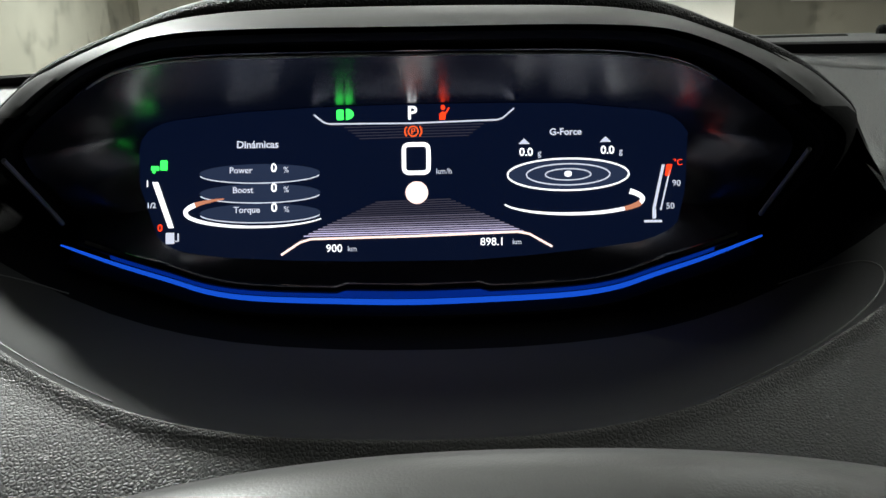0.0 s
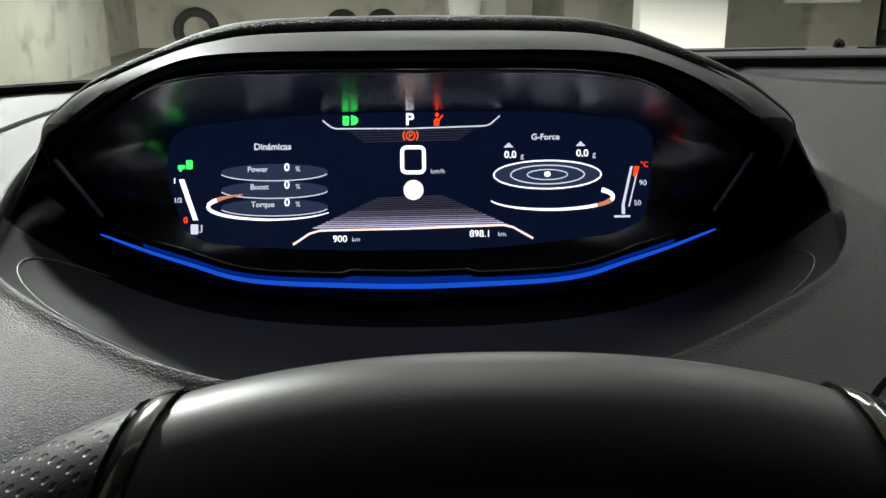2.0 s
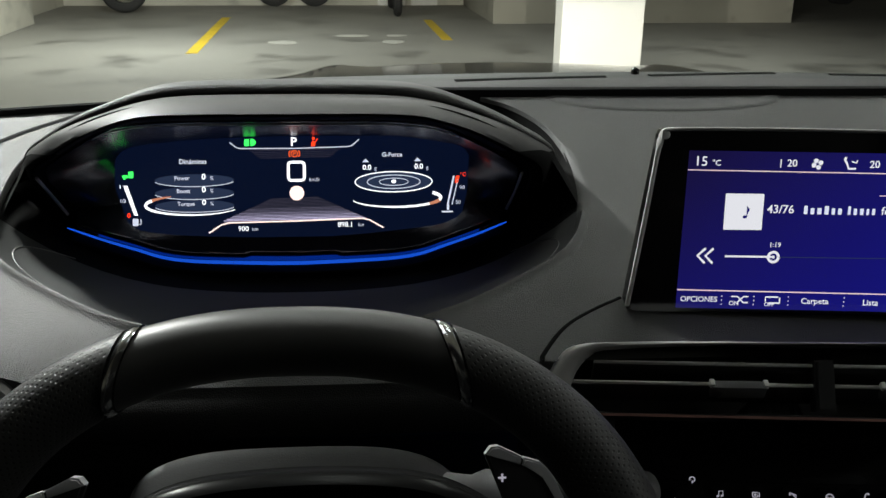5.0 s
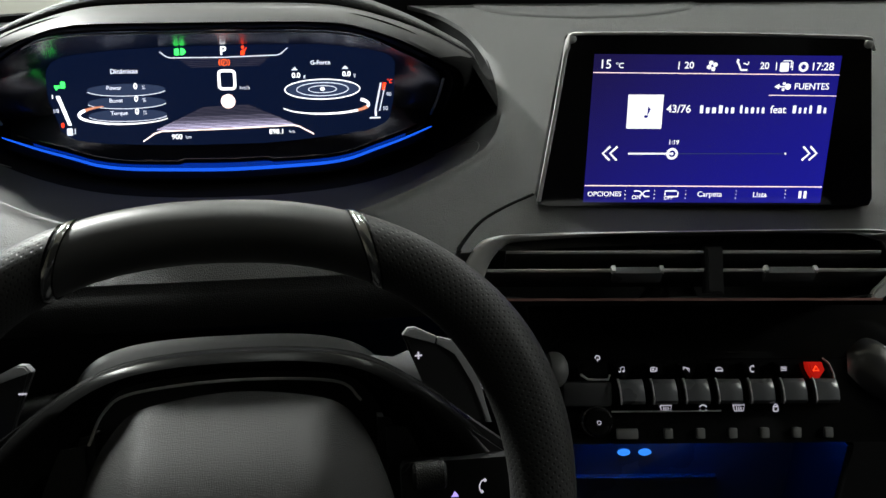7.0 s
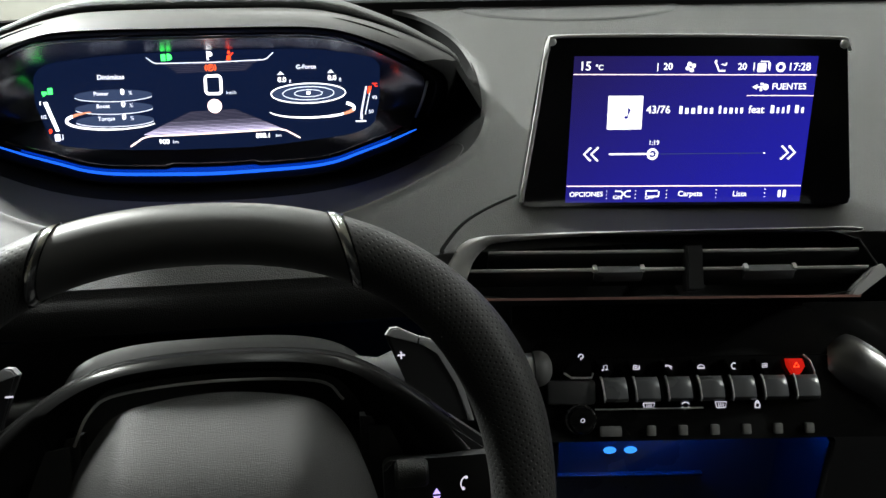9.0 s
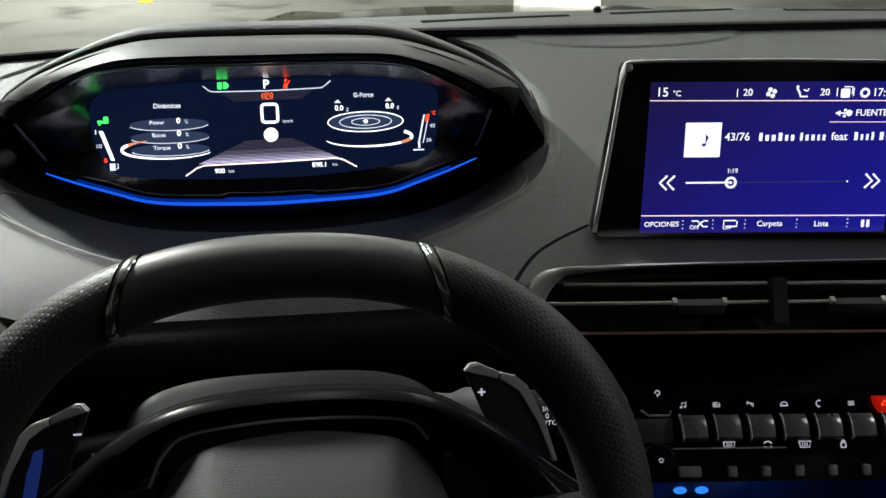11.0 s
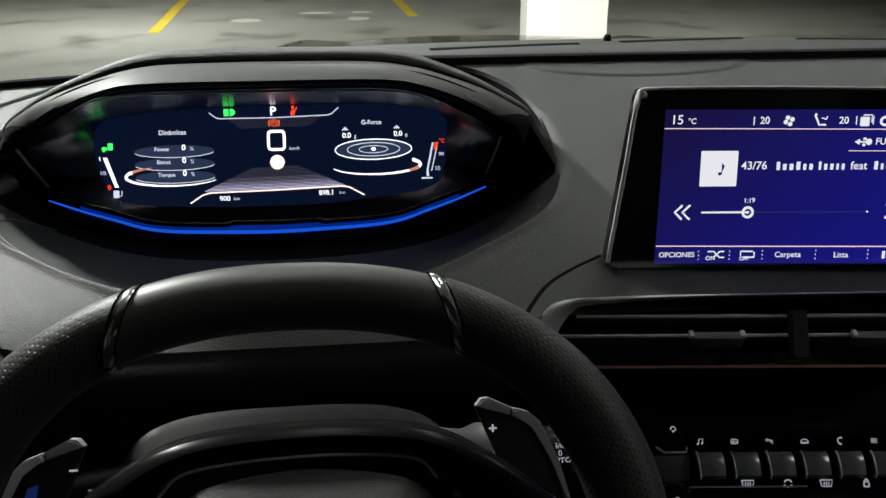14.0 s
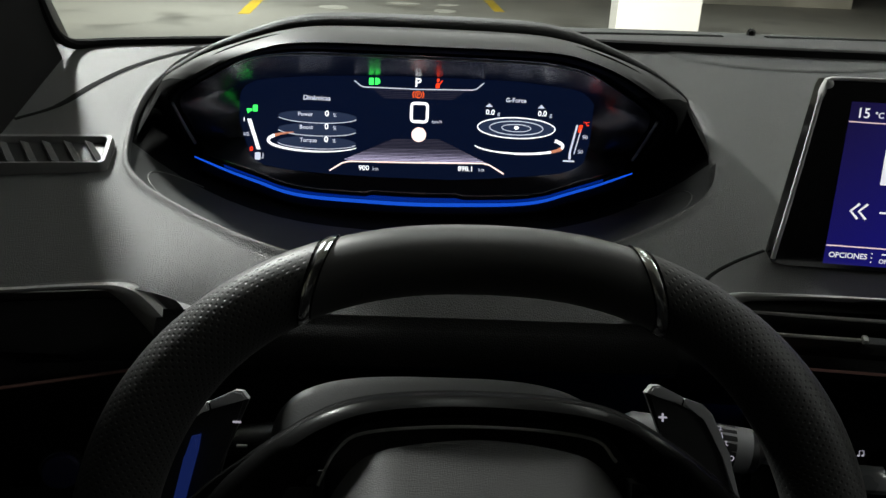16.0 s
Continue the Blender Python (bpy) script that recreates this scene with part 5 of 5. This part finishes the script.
shown("progress_knob", [ribbon(arc(76.5, -74.8, 3.2, 3.2, 0, 360, 24), 1.7), arc(76.5, -74.8, 1, 1, 0, 360, 10)[:-1]])
shown_words("progress_time", "1:19", 4.4, 77, -67, bold=0.03)
shown_words("menu_word", "OPCIONES", 4.9, 31.5, -103.2, bold=0.04)
shown_words("menu_word", "Carpeta", 5.4, 105.5, -103.5, bold=0.03)
shown_words("menu_word", "Lista", 5.4, 141, -104, bold=0.03)
shown("pause_symbol", [rounded(168.6, 170.6, -106.6, -101.4, 0.3, 1), rounded(172.2, 174.2, -106.6, -101.4, 0.3, 1)])
for x in (46, 66.5, 88.5, 124, 159):
    shown("menu_dot", [rounded(x - 0.35, x + 0.35, -106.6, -105.8, 0.2, 1), rounded(x - 0.35, x + 0.35, -103.9, -103.1, 0.2, 1), rounded(x - 0.35, x + 0.35, -101.2, -100.4, 0.2, 1)])
shown("shuffle_symbol", [ribbon([(52, -101), (56, -101), (60, -105), (63, -105)], 0.9), ribbon([(56, -105), (60, -101), (63, -101)], 0.9)])
shown_words("toggle_word", "ON", 4, 54, -105.6, bold=0.03)
shown("repeat_symbol", [ribbon([(74, -104), (74, -101), (82, -101)], 1), ribbon([(83, -101.5), (83, -105), (76, -105)], 1)])
shown_words("toggle_word", "OFF", 3.6, 76.5, -106, bold=0.05)

# ---- centre air vent ----
VM = plane_frame((0.266, 0.220, 1.068), -5.5, 30)
vent = thing("centre_air_vent", "black centre air vent with satin metal surround", "air vent", (0.3, 0.22, 1.05))
ring_a = [(-74, 27.5), (-95, 4), (-79, -14.5), (178, -14.5), (196, 1), (178, 28.5)]


def vent_loop(grow, n=96):
    c = np.array((50.0, 6.0))
    r = polar(ring_a, np.linspace(0, 2 * math.pi, n, endpoint=False), c)
    return [(c[0] + (q + grow) * math.cos(a), c[1] + (q + grow) * math.sin(a)) for q, a in zip(r, np.linspace(0, 2 * math.pi, n, endpoint=False))]


bm = bmesh.new()
rows = [[VM @ Vector((x * mm, y * mm, h * mm)) for x, y in vent_loop(g)] for g, h in ((1, -12), (1, 0), (0, 1.2), (-1, 1), (-1.6, -1), (-2, -40))]
loft(bm, rows, True)
part("duct", bm, BLACK, vent)
bm = bmesh.new()
loft(bm, [[VM @ Vector((x * mm, y * mm, h * mm)) for x, y in vent_loop(g)] for g, h in ((-2, -40), (-60, -40))], True)
part("duct_back", bm, BLACK, vent)
outer = smooth_curve([(-98, -2), (-95.5, 7), (-87, 21), (-76, 26.4), (-51, 28.2), (8, 29.7), (159, 31.4), (184, 30.5)], 90)
inner = smooth_curve([(-86, -8), (-82, 1), (-78, 10.7), (-70, 19.5), (-57, 23.6), (8, 27.4), (159, 29.6), (184, 29)], 90)
bm = bmesh.new()
loft(bm, [[VM @ Vector(((a[0] + (b[0] - a[0]) * f) * mm, (a[1] + (b[1] - a[1]) * f) * mm, h * mm)) for a, b in zip(outer, inner)] for f, h in ((0, -6), (0, 0.5), (0.12, 2.4), (0.5, 2.8), (0.88, 1.2), (1, -0.5), (1, -8))])
part("surround", bm, SATIN, vent, "satin metal vent surround", sharp=60)
plate("surround_end", [(x, y) for x, y in ((172, -15), (178, -16), (200, 0), (196, 6), (190, 4), (176, -9))], -0.004, 0.003, SATIN, "satin metal vent end", 0.0012, vent, VM)
plate("surround_bottom", [(-80, -15.6), (180, -16), (180, -14.4), (-80, -14)], -0.002, 0.0025, TRIM_RED_SHEEN, "thin trim with a red reflection in its colour", 0.0, vent, VM)
for y, x0, x1 in ((14, -68, 182), (2, -82, 188)):
    bm = bmesh.new()
    m = VM @ Matrix.Translation((0, y * mm, -0.004)) @ pose(0, 0, 0, -38, 0, 0)
    box(bm, (x0 * mm, -0.0012, -0.012), (x1 * mm, 0.0012, 0.003), m, 0.0005)
    slat = part("slat", bm, BLACK, vent)
    bm = bmesh.new()
    sweep(bm, [m @ Vector((x0 * mm + (x1 - x0) * mm * k / 9, 0.0002, 0.0034)) for k in range(10)], [(0.0003 + 0.0012 * math.sin(math.pi * k / 9) ** 0.35, 0.0012) for k in range(10)], 8)
    part("slat_edge", bm, SATIN, slat, "pale front edge of the slat")
for x0, x1 in ((1, 34), (102, 136)):
    bm = bmesh.new()
    m = VM @ Matrix.Translation((0, 0.002, 0)) @ pose(0, 0, 0, -38, 0, 0)
    box(bm, (x0 * mm, -0.0032, -0.006), (x1 * mm, 0.0028, 0.0042), m, 0.0016)
    part("adjuster_tab", bm, KEY_DARK, vent, "dark satin adjuster tab")
    # bright blocks stand for the highlights at both ends of the tab
    for x in (x0 + 0.6, x1 - 0.6):
        bm = bmesh.new()
        box(bm, (x * mm - 0.0016, -0.002, 0.002), (x * mm + 0.0016, 0.003, 0.0054), m, 0.0009)
        part("tab_highlight", bm, BRIGHT_TRIM, vent)
plate("divider", [(62.5, -11), (74, -11), (74, 19.5), (62.5, 19.5)], -0.006, 0.0045, BLACK, "", 0.0015, vent, VM)

# ---- fascia and keys ----
KM = plane_frame((0.301, 0.211, 0.998), -5.5, 30)
fascia = thing("centre_fascia", "gloss black centre console fascia", "fascia", (0.33, 0.22, 0.95))
bm = bmesh.new()
box(bm, (-0.085, 0.008, -0.03), (0.2, 0.045, -0.0082), KM, 0.0004)
part("upper_panel", bm, PIANO, fascia)
bm = bmesh.new()
box(bm, (-0.085, -0.05, -0.03), (0.2, 0.0078, -0.008), KM, 0.0004)
part("key_bed", bm, PIANO, fascia)
plate("chrome_line", [(-28, -27.4), (48, -27.4), (48, -28.2), (-28, -28.2)], -0.008, -0.006, SATIN, "", 0, fascia, KM)


def key(i, red=False):
    x = -22 + 22.5 * i
    k = thing("toggle_key", "red hazard warning key" if red else "dark metal-edged toggle key with a symbol", "key", KM @ Vector((x * mm, -0.012, -0.008)), "" if red else "row of toggle keys")
    bm = bmesh.new()
    prism(bm, [((x + a) * mm, b * mm) for a, b in ((-5.5, 5.5), (5, 5.5), (6.8, 0), (2.5, -6), (-1, -6), (-4.5, 0))], -0.009, -0.001, KM, 0.0015)
    part("symbol_face", bm, RED_KEY if red else PIANO, k)
    bm = bmesh.new()
    rows = [[KM @ Vector(((x + a) * mm, b * mm, (h - d) * mm)) for a, d in ((-2.4 - 0.13 * (b + 6), 5), (-2.3 - 0.13 * (b + 6), 0.8), (-1.4 - 0.13 * (b + 6), 0), (5.5 - 0.13 * (b + 6), -0.6), (13.2 - 0.13 * (b + 6), 0), (14.4 - 0.13 * (b + 6), 0.9), (14.7 - 0.13 * (b + 6), 5))] for b, h in ((-5.5, -2), (-8, 0.5), (-14, 1.5), (-20, 0.5), (-22.5, -2.5), (-23, -8))]
    loft(bm, rows)
    part("lever", bm, KEY_DARK, k, "satin black lever")
    bm = bmesh.new()
    sweep(bm, [KM @ Vector(((x - 2.6 - 0.13 * (b + 6)) * mm, b * mm, h * mm)) for b, h in ((-5, -1.0), (-8, 1.4), (-14, 2.3), (-20, 1.4), (-22.4, -1.0))], [0.0008, 0.0007, 0.0006, 0.0007, 0.0005], 6)
    part("edge", bm, BRIGHT_TRIM, k, "bright metal edge")
    m = KM @ Matrix.Translation((x * mm, 0.0012, -0.0008))
    shape = SYMBOLS[i % len(SYMBOLS)]
    mark("symbol", [[(a * mm * 0.78, b * mm * 0.78) for a, b in o] for o in shape], m, RED_GLOW if red else KEY_GLOW, k, 0, 0.0002)
    return k


RED_KEY = glow("hazard_key_red", (1.0, 0.02, 0.01), 0.2, (0.35, 0.01, 0.01))
SYMBOLS = [
    [arc(-1.8, -1.8, 1, 0.8, 0, 360, 8)[:-1], arc(1.6, -1.4, 1, 0.8, 0, 360, 8)[:-1], ribbon([(-0.9, -1.8), (-0.9, 2), (2.4, 2.4), (2.4, -1.4)], 0.6)],
    [ribbon(rounded(-3, 1, -1.8, 1.8, 0.5, 2) + [(1, 0)], 0.7), ribbon([(2.2, -1.8), (2.2, 1.8)], 0.8), arc(-1, 0, 1, 1, 0, 360, 8)[:-1]],
    [ribbon([(-3, 2), (2.6, 0.4), (2.4, -2), (0, 0.6)], 0.8), arc(-2.6, 0.6, 0.7, 0.7, 0, 360, 8)[:-1]],
    [ribbon(arc(0, -1, 3, 2.6, 0, 180, 12), 0.8), rounded(-3.4, 3.4, -2, -0.8, 0.4, 2)],
    [ribbon(arc(1.4, 0, 2.6, 2.8, 80, 260, 12), 0.9), arc(1.8, 2.4, 0.8, 0.8, 0, 360, 8)[:-1], arc(1.4, -2.4, 0.8, 0.8, 0, 360, 8)[:-1]],
    [rounded(-2.6, 2.6, 1, 1.8, 0.2, 1), rounded(-2.6, 2.6, -0.4, 0.4, 0.2, 1), rounded(-2.6, 2.6, -1.8, -1, 0.2, 1)],
    [ribbon([(-2.6, -1.8), (0, 2.4), (2.6, -1.8), (-2.6, -1.8)], 0.8)],
]
for i in range(7):
    key(i, i == 6)
# touch symbols under the keys
for x, kind in ((10, 0), (36, 1), (61, 0), (87, 2)):
    if kind == 0:
        o = [ribbon([(x - 4, 2), (x + 4, 2), (x + 3, -2), (x - 3, -2), (x - 4, 2)], 0.7)] + [ribbon([(x + d, -1.4), (x + d, 1)], 0.6) for d in (-1.5, 0, 1.5)]
    elif kind == 1:
        o = [ribbon(arc(x, 0, 2.6, 2.2, 20, 160, 10), 0.8), ribbon(arc(x, 0, 2.6, 2.2, 200, 340, 10), 0.8)]
    else:
        o = [ribbon(rounded(x - 1.6, x + 1.6, -2.4, 0.8, 0.4, 2) + [(x + 1.6, 0)], 0.8), ribbon(arc(x, 0.8, 1.1, 1.6, 0, 180, 8), 0.7)]
    mark("touch_symbol", [[(a * mm, (b - 26) * mm) for a, b in q] for q in o], KM, KEY_GLOW, fascia, -0.0079, -0.0077)
# bright curved edge beyond the hazard key
bm = bmesh.new()
sweep(bm, [KM @ Vector((x * mm, y * mm, h * mm)) for x, y, h in ((121, 8, -7.5), (125, 4, -6), (127.5, -3, -5.5), (128.5, -9, -6.5))], 0.0006, 6)
part("end_edge", bm, BRIGHT_TRIM, fascia, "thin bright end edge")
# lower row of small toggles
for i in range(7):
    x = -10 if i == 0 else 14 + 22.4 * (i - 1)
    w = 15 if i == 0 else 6
    small = thing("lower_toggle", "small grey lower toggle of the console", "key", KM @ Vector((x * mm, -0.042, -0.008)), "lower toggles")
    bm = bmesh.new()
    box(bm, ((x - w) * mm, -0.0465, -0.01), (x * mm, -0.0395, -0.005), KM, 0.001)
    part("cap", bm, GREY_PLASTIC, small)
# rotary volume knob and left-hand stub
knob = thing("volume_control", "black rotary volume control with a chrome ring", "control", KM @ Vector((-0.039, -0.034, -0.008)))
bm = bmesh.new()
km = KM @ Matrix.Translation((-0.039, -0.034, -0.008))
lathe(bm, [(0.0095, 0), (0.0095, 0.009), (0.0085, 0.011), (0.006, 0.0115), (0.001, 0.0115)], km, 36)
part("cap", bm, PIANO, knob)
bm = bmesh.new()
lathe(bm, [(0.0108, 0), (0.0108, 0.005), (0.0098, 0.0062)], km, 36)
part("ring", bm, CHROME, knob)
mark("knob_symbol", [ribbon(arc(0, 0, 0.0013, 0.0013, 0, 360, 12), 0.0005)], km, KEY_GLOW, knob, 0.0116, 0.0118)
first = thing("mode_key", "dark chrome-rimmed mode key", "key", KM @ Vector((-0.04, 0, -0.008)))
bm = bmesh.new()
prism(bm, [(x * mm, y * mm) for x, y in ((-50, 3), (-44, 6), (-34, 6), (-30, 2), (-31, -5), (-46, -5), (-50, -2))], -0.009, -0.002, KM, 0.0015)
part("cap", bm, PIANO, first)
mark("symbol", [[(a * mm, (b + 9) * mm) for a, b in o] for o in (ribbon(arc(-37, 0, 1.6, 1.6, -60, 200, 10), 0.7), rounded(-37.4, -36.6, -2.4, -0.6, 0.2, 1))], KM, KEY_GLOW, first, -0.008, -0.0078)
bm = bmesh.new()
sweep(bm, [KM @ Vector((x * mm, y * mm, -0.0018)) for x, y in ((-50, -2), (-45, -5.4), (-31, -5.4), (-30, -2))], 0.0008, 6)
part("edge", bm, SATIN, first)
bm = bmesh.new()
box(bm, (-0.062, -0.024, -0.01), (-0.028, -0.007, -0.002), KM, 0.003)
part("lower_cap", bm, DASH_SMOOTH, first)
# round grey button in a pale collar beside the keys, and the rounded end of the console beyond them
BM = KM @ Matrix.Translation((-0.09, 0.0, -0.007)) @ pose(0, 0, 0, 0, 90, 3)
start = thing("round_button", "round dark grey button in a pale collar beside the keys", "button", BM @ Vector((0.02, 0, 0)))
bm = bmesh.new()
lathe(bm, [(0.0085, 0), (0.0102, 0.006), (0.0112, 0.014), (0.0112, 0.0185), (0.0104, 0.0192)], BM, 30)
part("collar", bm, BRIGHT_TRIM, start, "pale satin collar")
bm = bmesh.new()
lathe(bm, [(0.0100, 0.0185), (0.0122, 0.0195), (0.0126, 0.0225), (0.0118, 0.0265), (0.0092, 0.0298), (0.005, 0.0318), (0.0006, 0.0324)], BM, 30)
part("cap", bm, GREY_PLASTIC, start)
bm = bmesh.new()
rows = []
for k in range(14):
    a = k / 13
    r = 0.0205 * (0.45 + 0.55 * math.sin(min(1.0, a * 2.6) * math.pi / 2))
    rows.append([KM @ Vector(((137 + 46 * a) * mm + r * 0.35 * math.sin(q), (5 - 24 * a * a) * mm + r * math.cos(q), -0.012 + r * 0.75 * math.sin(q))) for q in np.linspace(0, 2 * math.pi, 24, endpoint=False)])
loft(bm, rows, True, True)
part("right_boss", bm, BRUSHED, fascia, "rounded satin grey end", sharp=60)

# ---- blue-lit tray below the keys ----
tray = thing("storage_tray", "open storage tray lit blue with socket symbols", "tray", (0.35, 0.28, 0.82))
TM = plane_frame((0.33, 0.27, 0.88), -5.5, 0)
bm = bmesh.new()
box(bm, (-0.075, -0.1, -0.01), (0.12, 0.06, -0.002), TM)
part("back_panel", bm, KEY_DARK, tray)
bm = bmesh.new()
box(bm, (-0.075, -0.105, -0.002), (0.12, -0.095, 0.07), TM, 0.003)
part("tray_floor", bm, BLACK, tray)
for x in (-0.08, 0.12):
    bm = bmesh.new()
    box(bm, (x, -0.105, -0.01), (x + 0.006, 0.06, 0.07), TM, 0.002)
    part("side_wall", bm, BLACK, tray)
bm = bmesh.new()
box(bm, (-0.072, -0.026, -0.002), (0.06, -0.023, 0.003), TM, 0.001)
part("shelf_lip", bm, DASH_SMOOTH, tray)
for x in (-0.018, -0.001):
    bm = bmesh.new()
    lathe(bm, [(0.0053, 0), (0.0051, 0.001), (0.001, 0.0012)], TM @ Matrix.Translation((x, -0.001, -0.002)) @ Matrix.Diagonal((1, 0.62, 1, 1)), 24)
    part("socket_symbol", bm, USB_GLOW, tray, "glowing blue socket symbol")
bm = bmesh.new()
box(bm, (-0.06, 0.045, 0.0), (0.06, 0.05, 0.006), TM, 0.001)
part("tray_light", bm, glow("tray_light_blue", (0.0, 0.1, 1.0), 30.0), tray, "hidden blue light bar")

# ---- left side of the dashboard ----
demister = thing("side_demister", "small grey side window demister vent", "air vent", (-0.24, 0.4, 1.1))
LM = plane_frame((-0.238, 0.373, 1.1205), 8, 76)
bm = bmesh.new()
loop = rounded(-0.066, 0.025, -0.0205, 0.0205, 0.005)
loft(bm, [[LM @ Vector((x * g, y * g, h)) for x, y in loop] for g, h in ((1.03, -0.01), (1.01, 0.002), (0.97, 0.0055), (0.86, 0.005), (0.78, 0.0005), (0.77, -0.01))], True)
part("surround", bm, GREY_PLASTIC, demister)
bm = bmesh.new()
prism(bm, [(x * 0.79, y * 0.79) for x, y in loop], -0.006, 0.0006, LM)
part("duct", bm, BLACK, demister, smooth=False)
for k in range(5):
    bm = bmesh.new()
    box(bm, (-0.003, -0.0155, -0.0006), (0.003, 0.0155, 0.0006), LM @ Matrix.Translation((-0.044 + 0.0145 * k, 0, 0.0024)) @ pose(0, 0, 0, 0, 30, 24), 0.0003)
    part("slat", bm, DASH_SMOOTH, demister)
side_vent = thing("side_air_vent", "black driver side air vent with satin trim", "air vent", (-0.2, 0.26, 1.03))
LV = plane_frame((-0.19, 0.224, 1.052), 6, 15)
bm = bmesh.new()
loop = [(-0.14, 0.025), (0.015, 0.029), (0.028, 0.026), (0.054, 0.013), (0.031, -0.018), (-0.14, -0.036)]
prism(bm, loop, -0.03, -0.008, LV, 0.004)
part("duct", bm, BLACK, side_vent)
bm = bmesh.new()
outer = smooth_curve([(-0.14, 0.029), (-0.05, 0.0325), (0.012, 0.0355), (0.03, 0.0352), (0.041, 0.030), (0.0585, 0.011)], 48)
inner = smooth_curve([(-0.14, 0.0265), (-0.05, 0.0295), (0.008, 0.031), (0.02, 0.028), (0.03, 0.018), (0.0465, -0.002)], 48)
loft(bm, [[LV @ Vector((a[0] + (b[0] - a[0]) * f, a[1] + (b[1] - a[1]) * f, h)) for a, b in zip(outer, inner)] for f, h in ((0, -0.006), (0.05, -0.001), (0.25, 0.0015), (0.6, 0.001), (0.92, -0.002), (1, -0.004), (1, -0.014))])
part("surround", bm, SATIN, side_vent, "satin metal surround")
bm = bmesh.new()
loft(bm, [[LV @ Vector((x + 0.3 * g * max(0.0, x), y + g * min(1.0, max(0.15, y / 0.03)), h)) for x, y in outer] for g, h in ((-0.0002, -0.0025), (0.0004, -0.006), (0.0012, -0.012), (0.0012, -0.03))])
part("side_roll", bm, DASH, dash, sharp=60)
bm = bmesh.new()
sweep(bm, [LV @ Vector((x, y, -0.004)) for x, y in smooth_curve([(-0.14, -0.036), (-0.05, -0.027), (0.031, -0.017)], 20)], (0.0012, 0.0012), 8)
part("lower_trim", bm, TRIM_RED_SHEEN, side_vent, "thin lower trim with a red reflection in its colour")
bm = bmesh.new()
box(bm, (-0.035, -0.012, -0.009), (0.001, -0.008, -0.003), LV, 0.001)
part("adjuster_tab", bm, PIANO, side_vent)

# round switch low beside the column
switch = thing("rotary_switch", "dark blue round switch with a bright rim", "switch", (-0.213, 0.235, 0.957))
QM = plane_frame((-0.213, 0.235, 0.957), 12, 12)
bm = bmesh.new()
lathe(bm, [(0.012, -0.004), (0.012, 0.005), (0.0105, 0.007), (0.004, 0.0075), (0.001, 0.0075)], QM, 30)
part("cap", bm, surface("switch_blue_black", (0.01, 0.012, 0.05), 0.3), switch)
bm = bmesh.new()
lathe(bm, [(0.0134, -0.004), (0.0136, 0.002), (0.0125, 0.0035)], QM, 30)
part("ring", bm, CHROME, switch, "thin chrome rim")

# ---- wipers outside ----
for x0, x1, y, z in ((0.05, 0.44, 0.93, 1.085), (0.5, 1.02, 0.95, 1.08)):
    wiper = thing("wiper", "black windscreen wiper at rest on the scuttle", "wiper", (x0, y, z - 0.04))
    bm = bmesh.new()
    sweep(bm, smooth_curve([(x0, y, z), ((x0 + x1) / 2, y + 0.01, z + 0.012), (x1, y, z + 0.006)], 14), (0.006, 0.009), 8)
    part("blade", bm, RUBBER, wiper)
    bm = bmesh.new()
    sweep(bm, smooth_curve([(x0 + 0.02, y + 0.03, z - 0.06), (x0 + 0.1, y + 0.02, z - 0.005), ((x0 + x1) / 2, y + 0.012, z + 0.016)], 12), (0.005, 0.006), 8)
    part("arm", bm, BLACK, wiper)
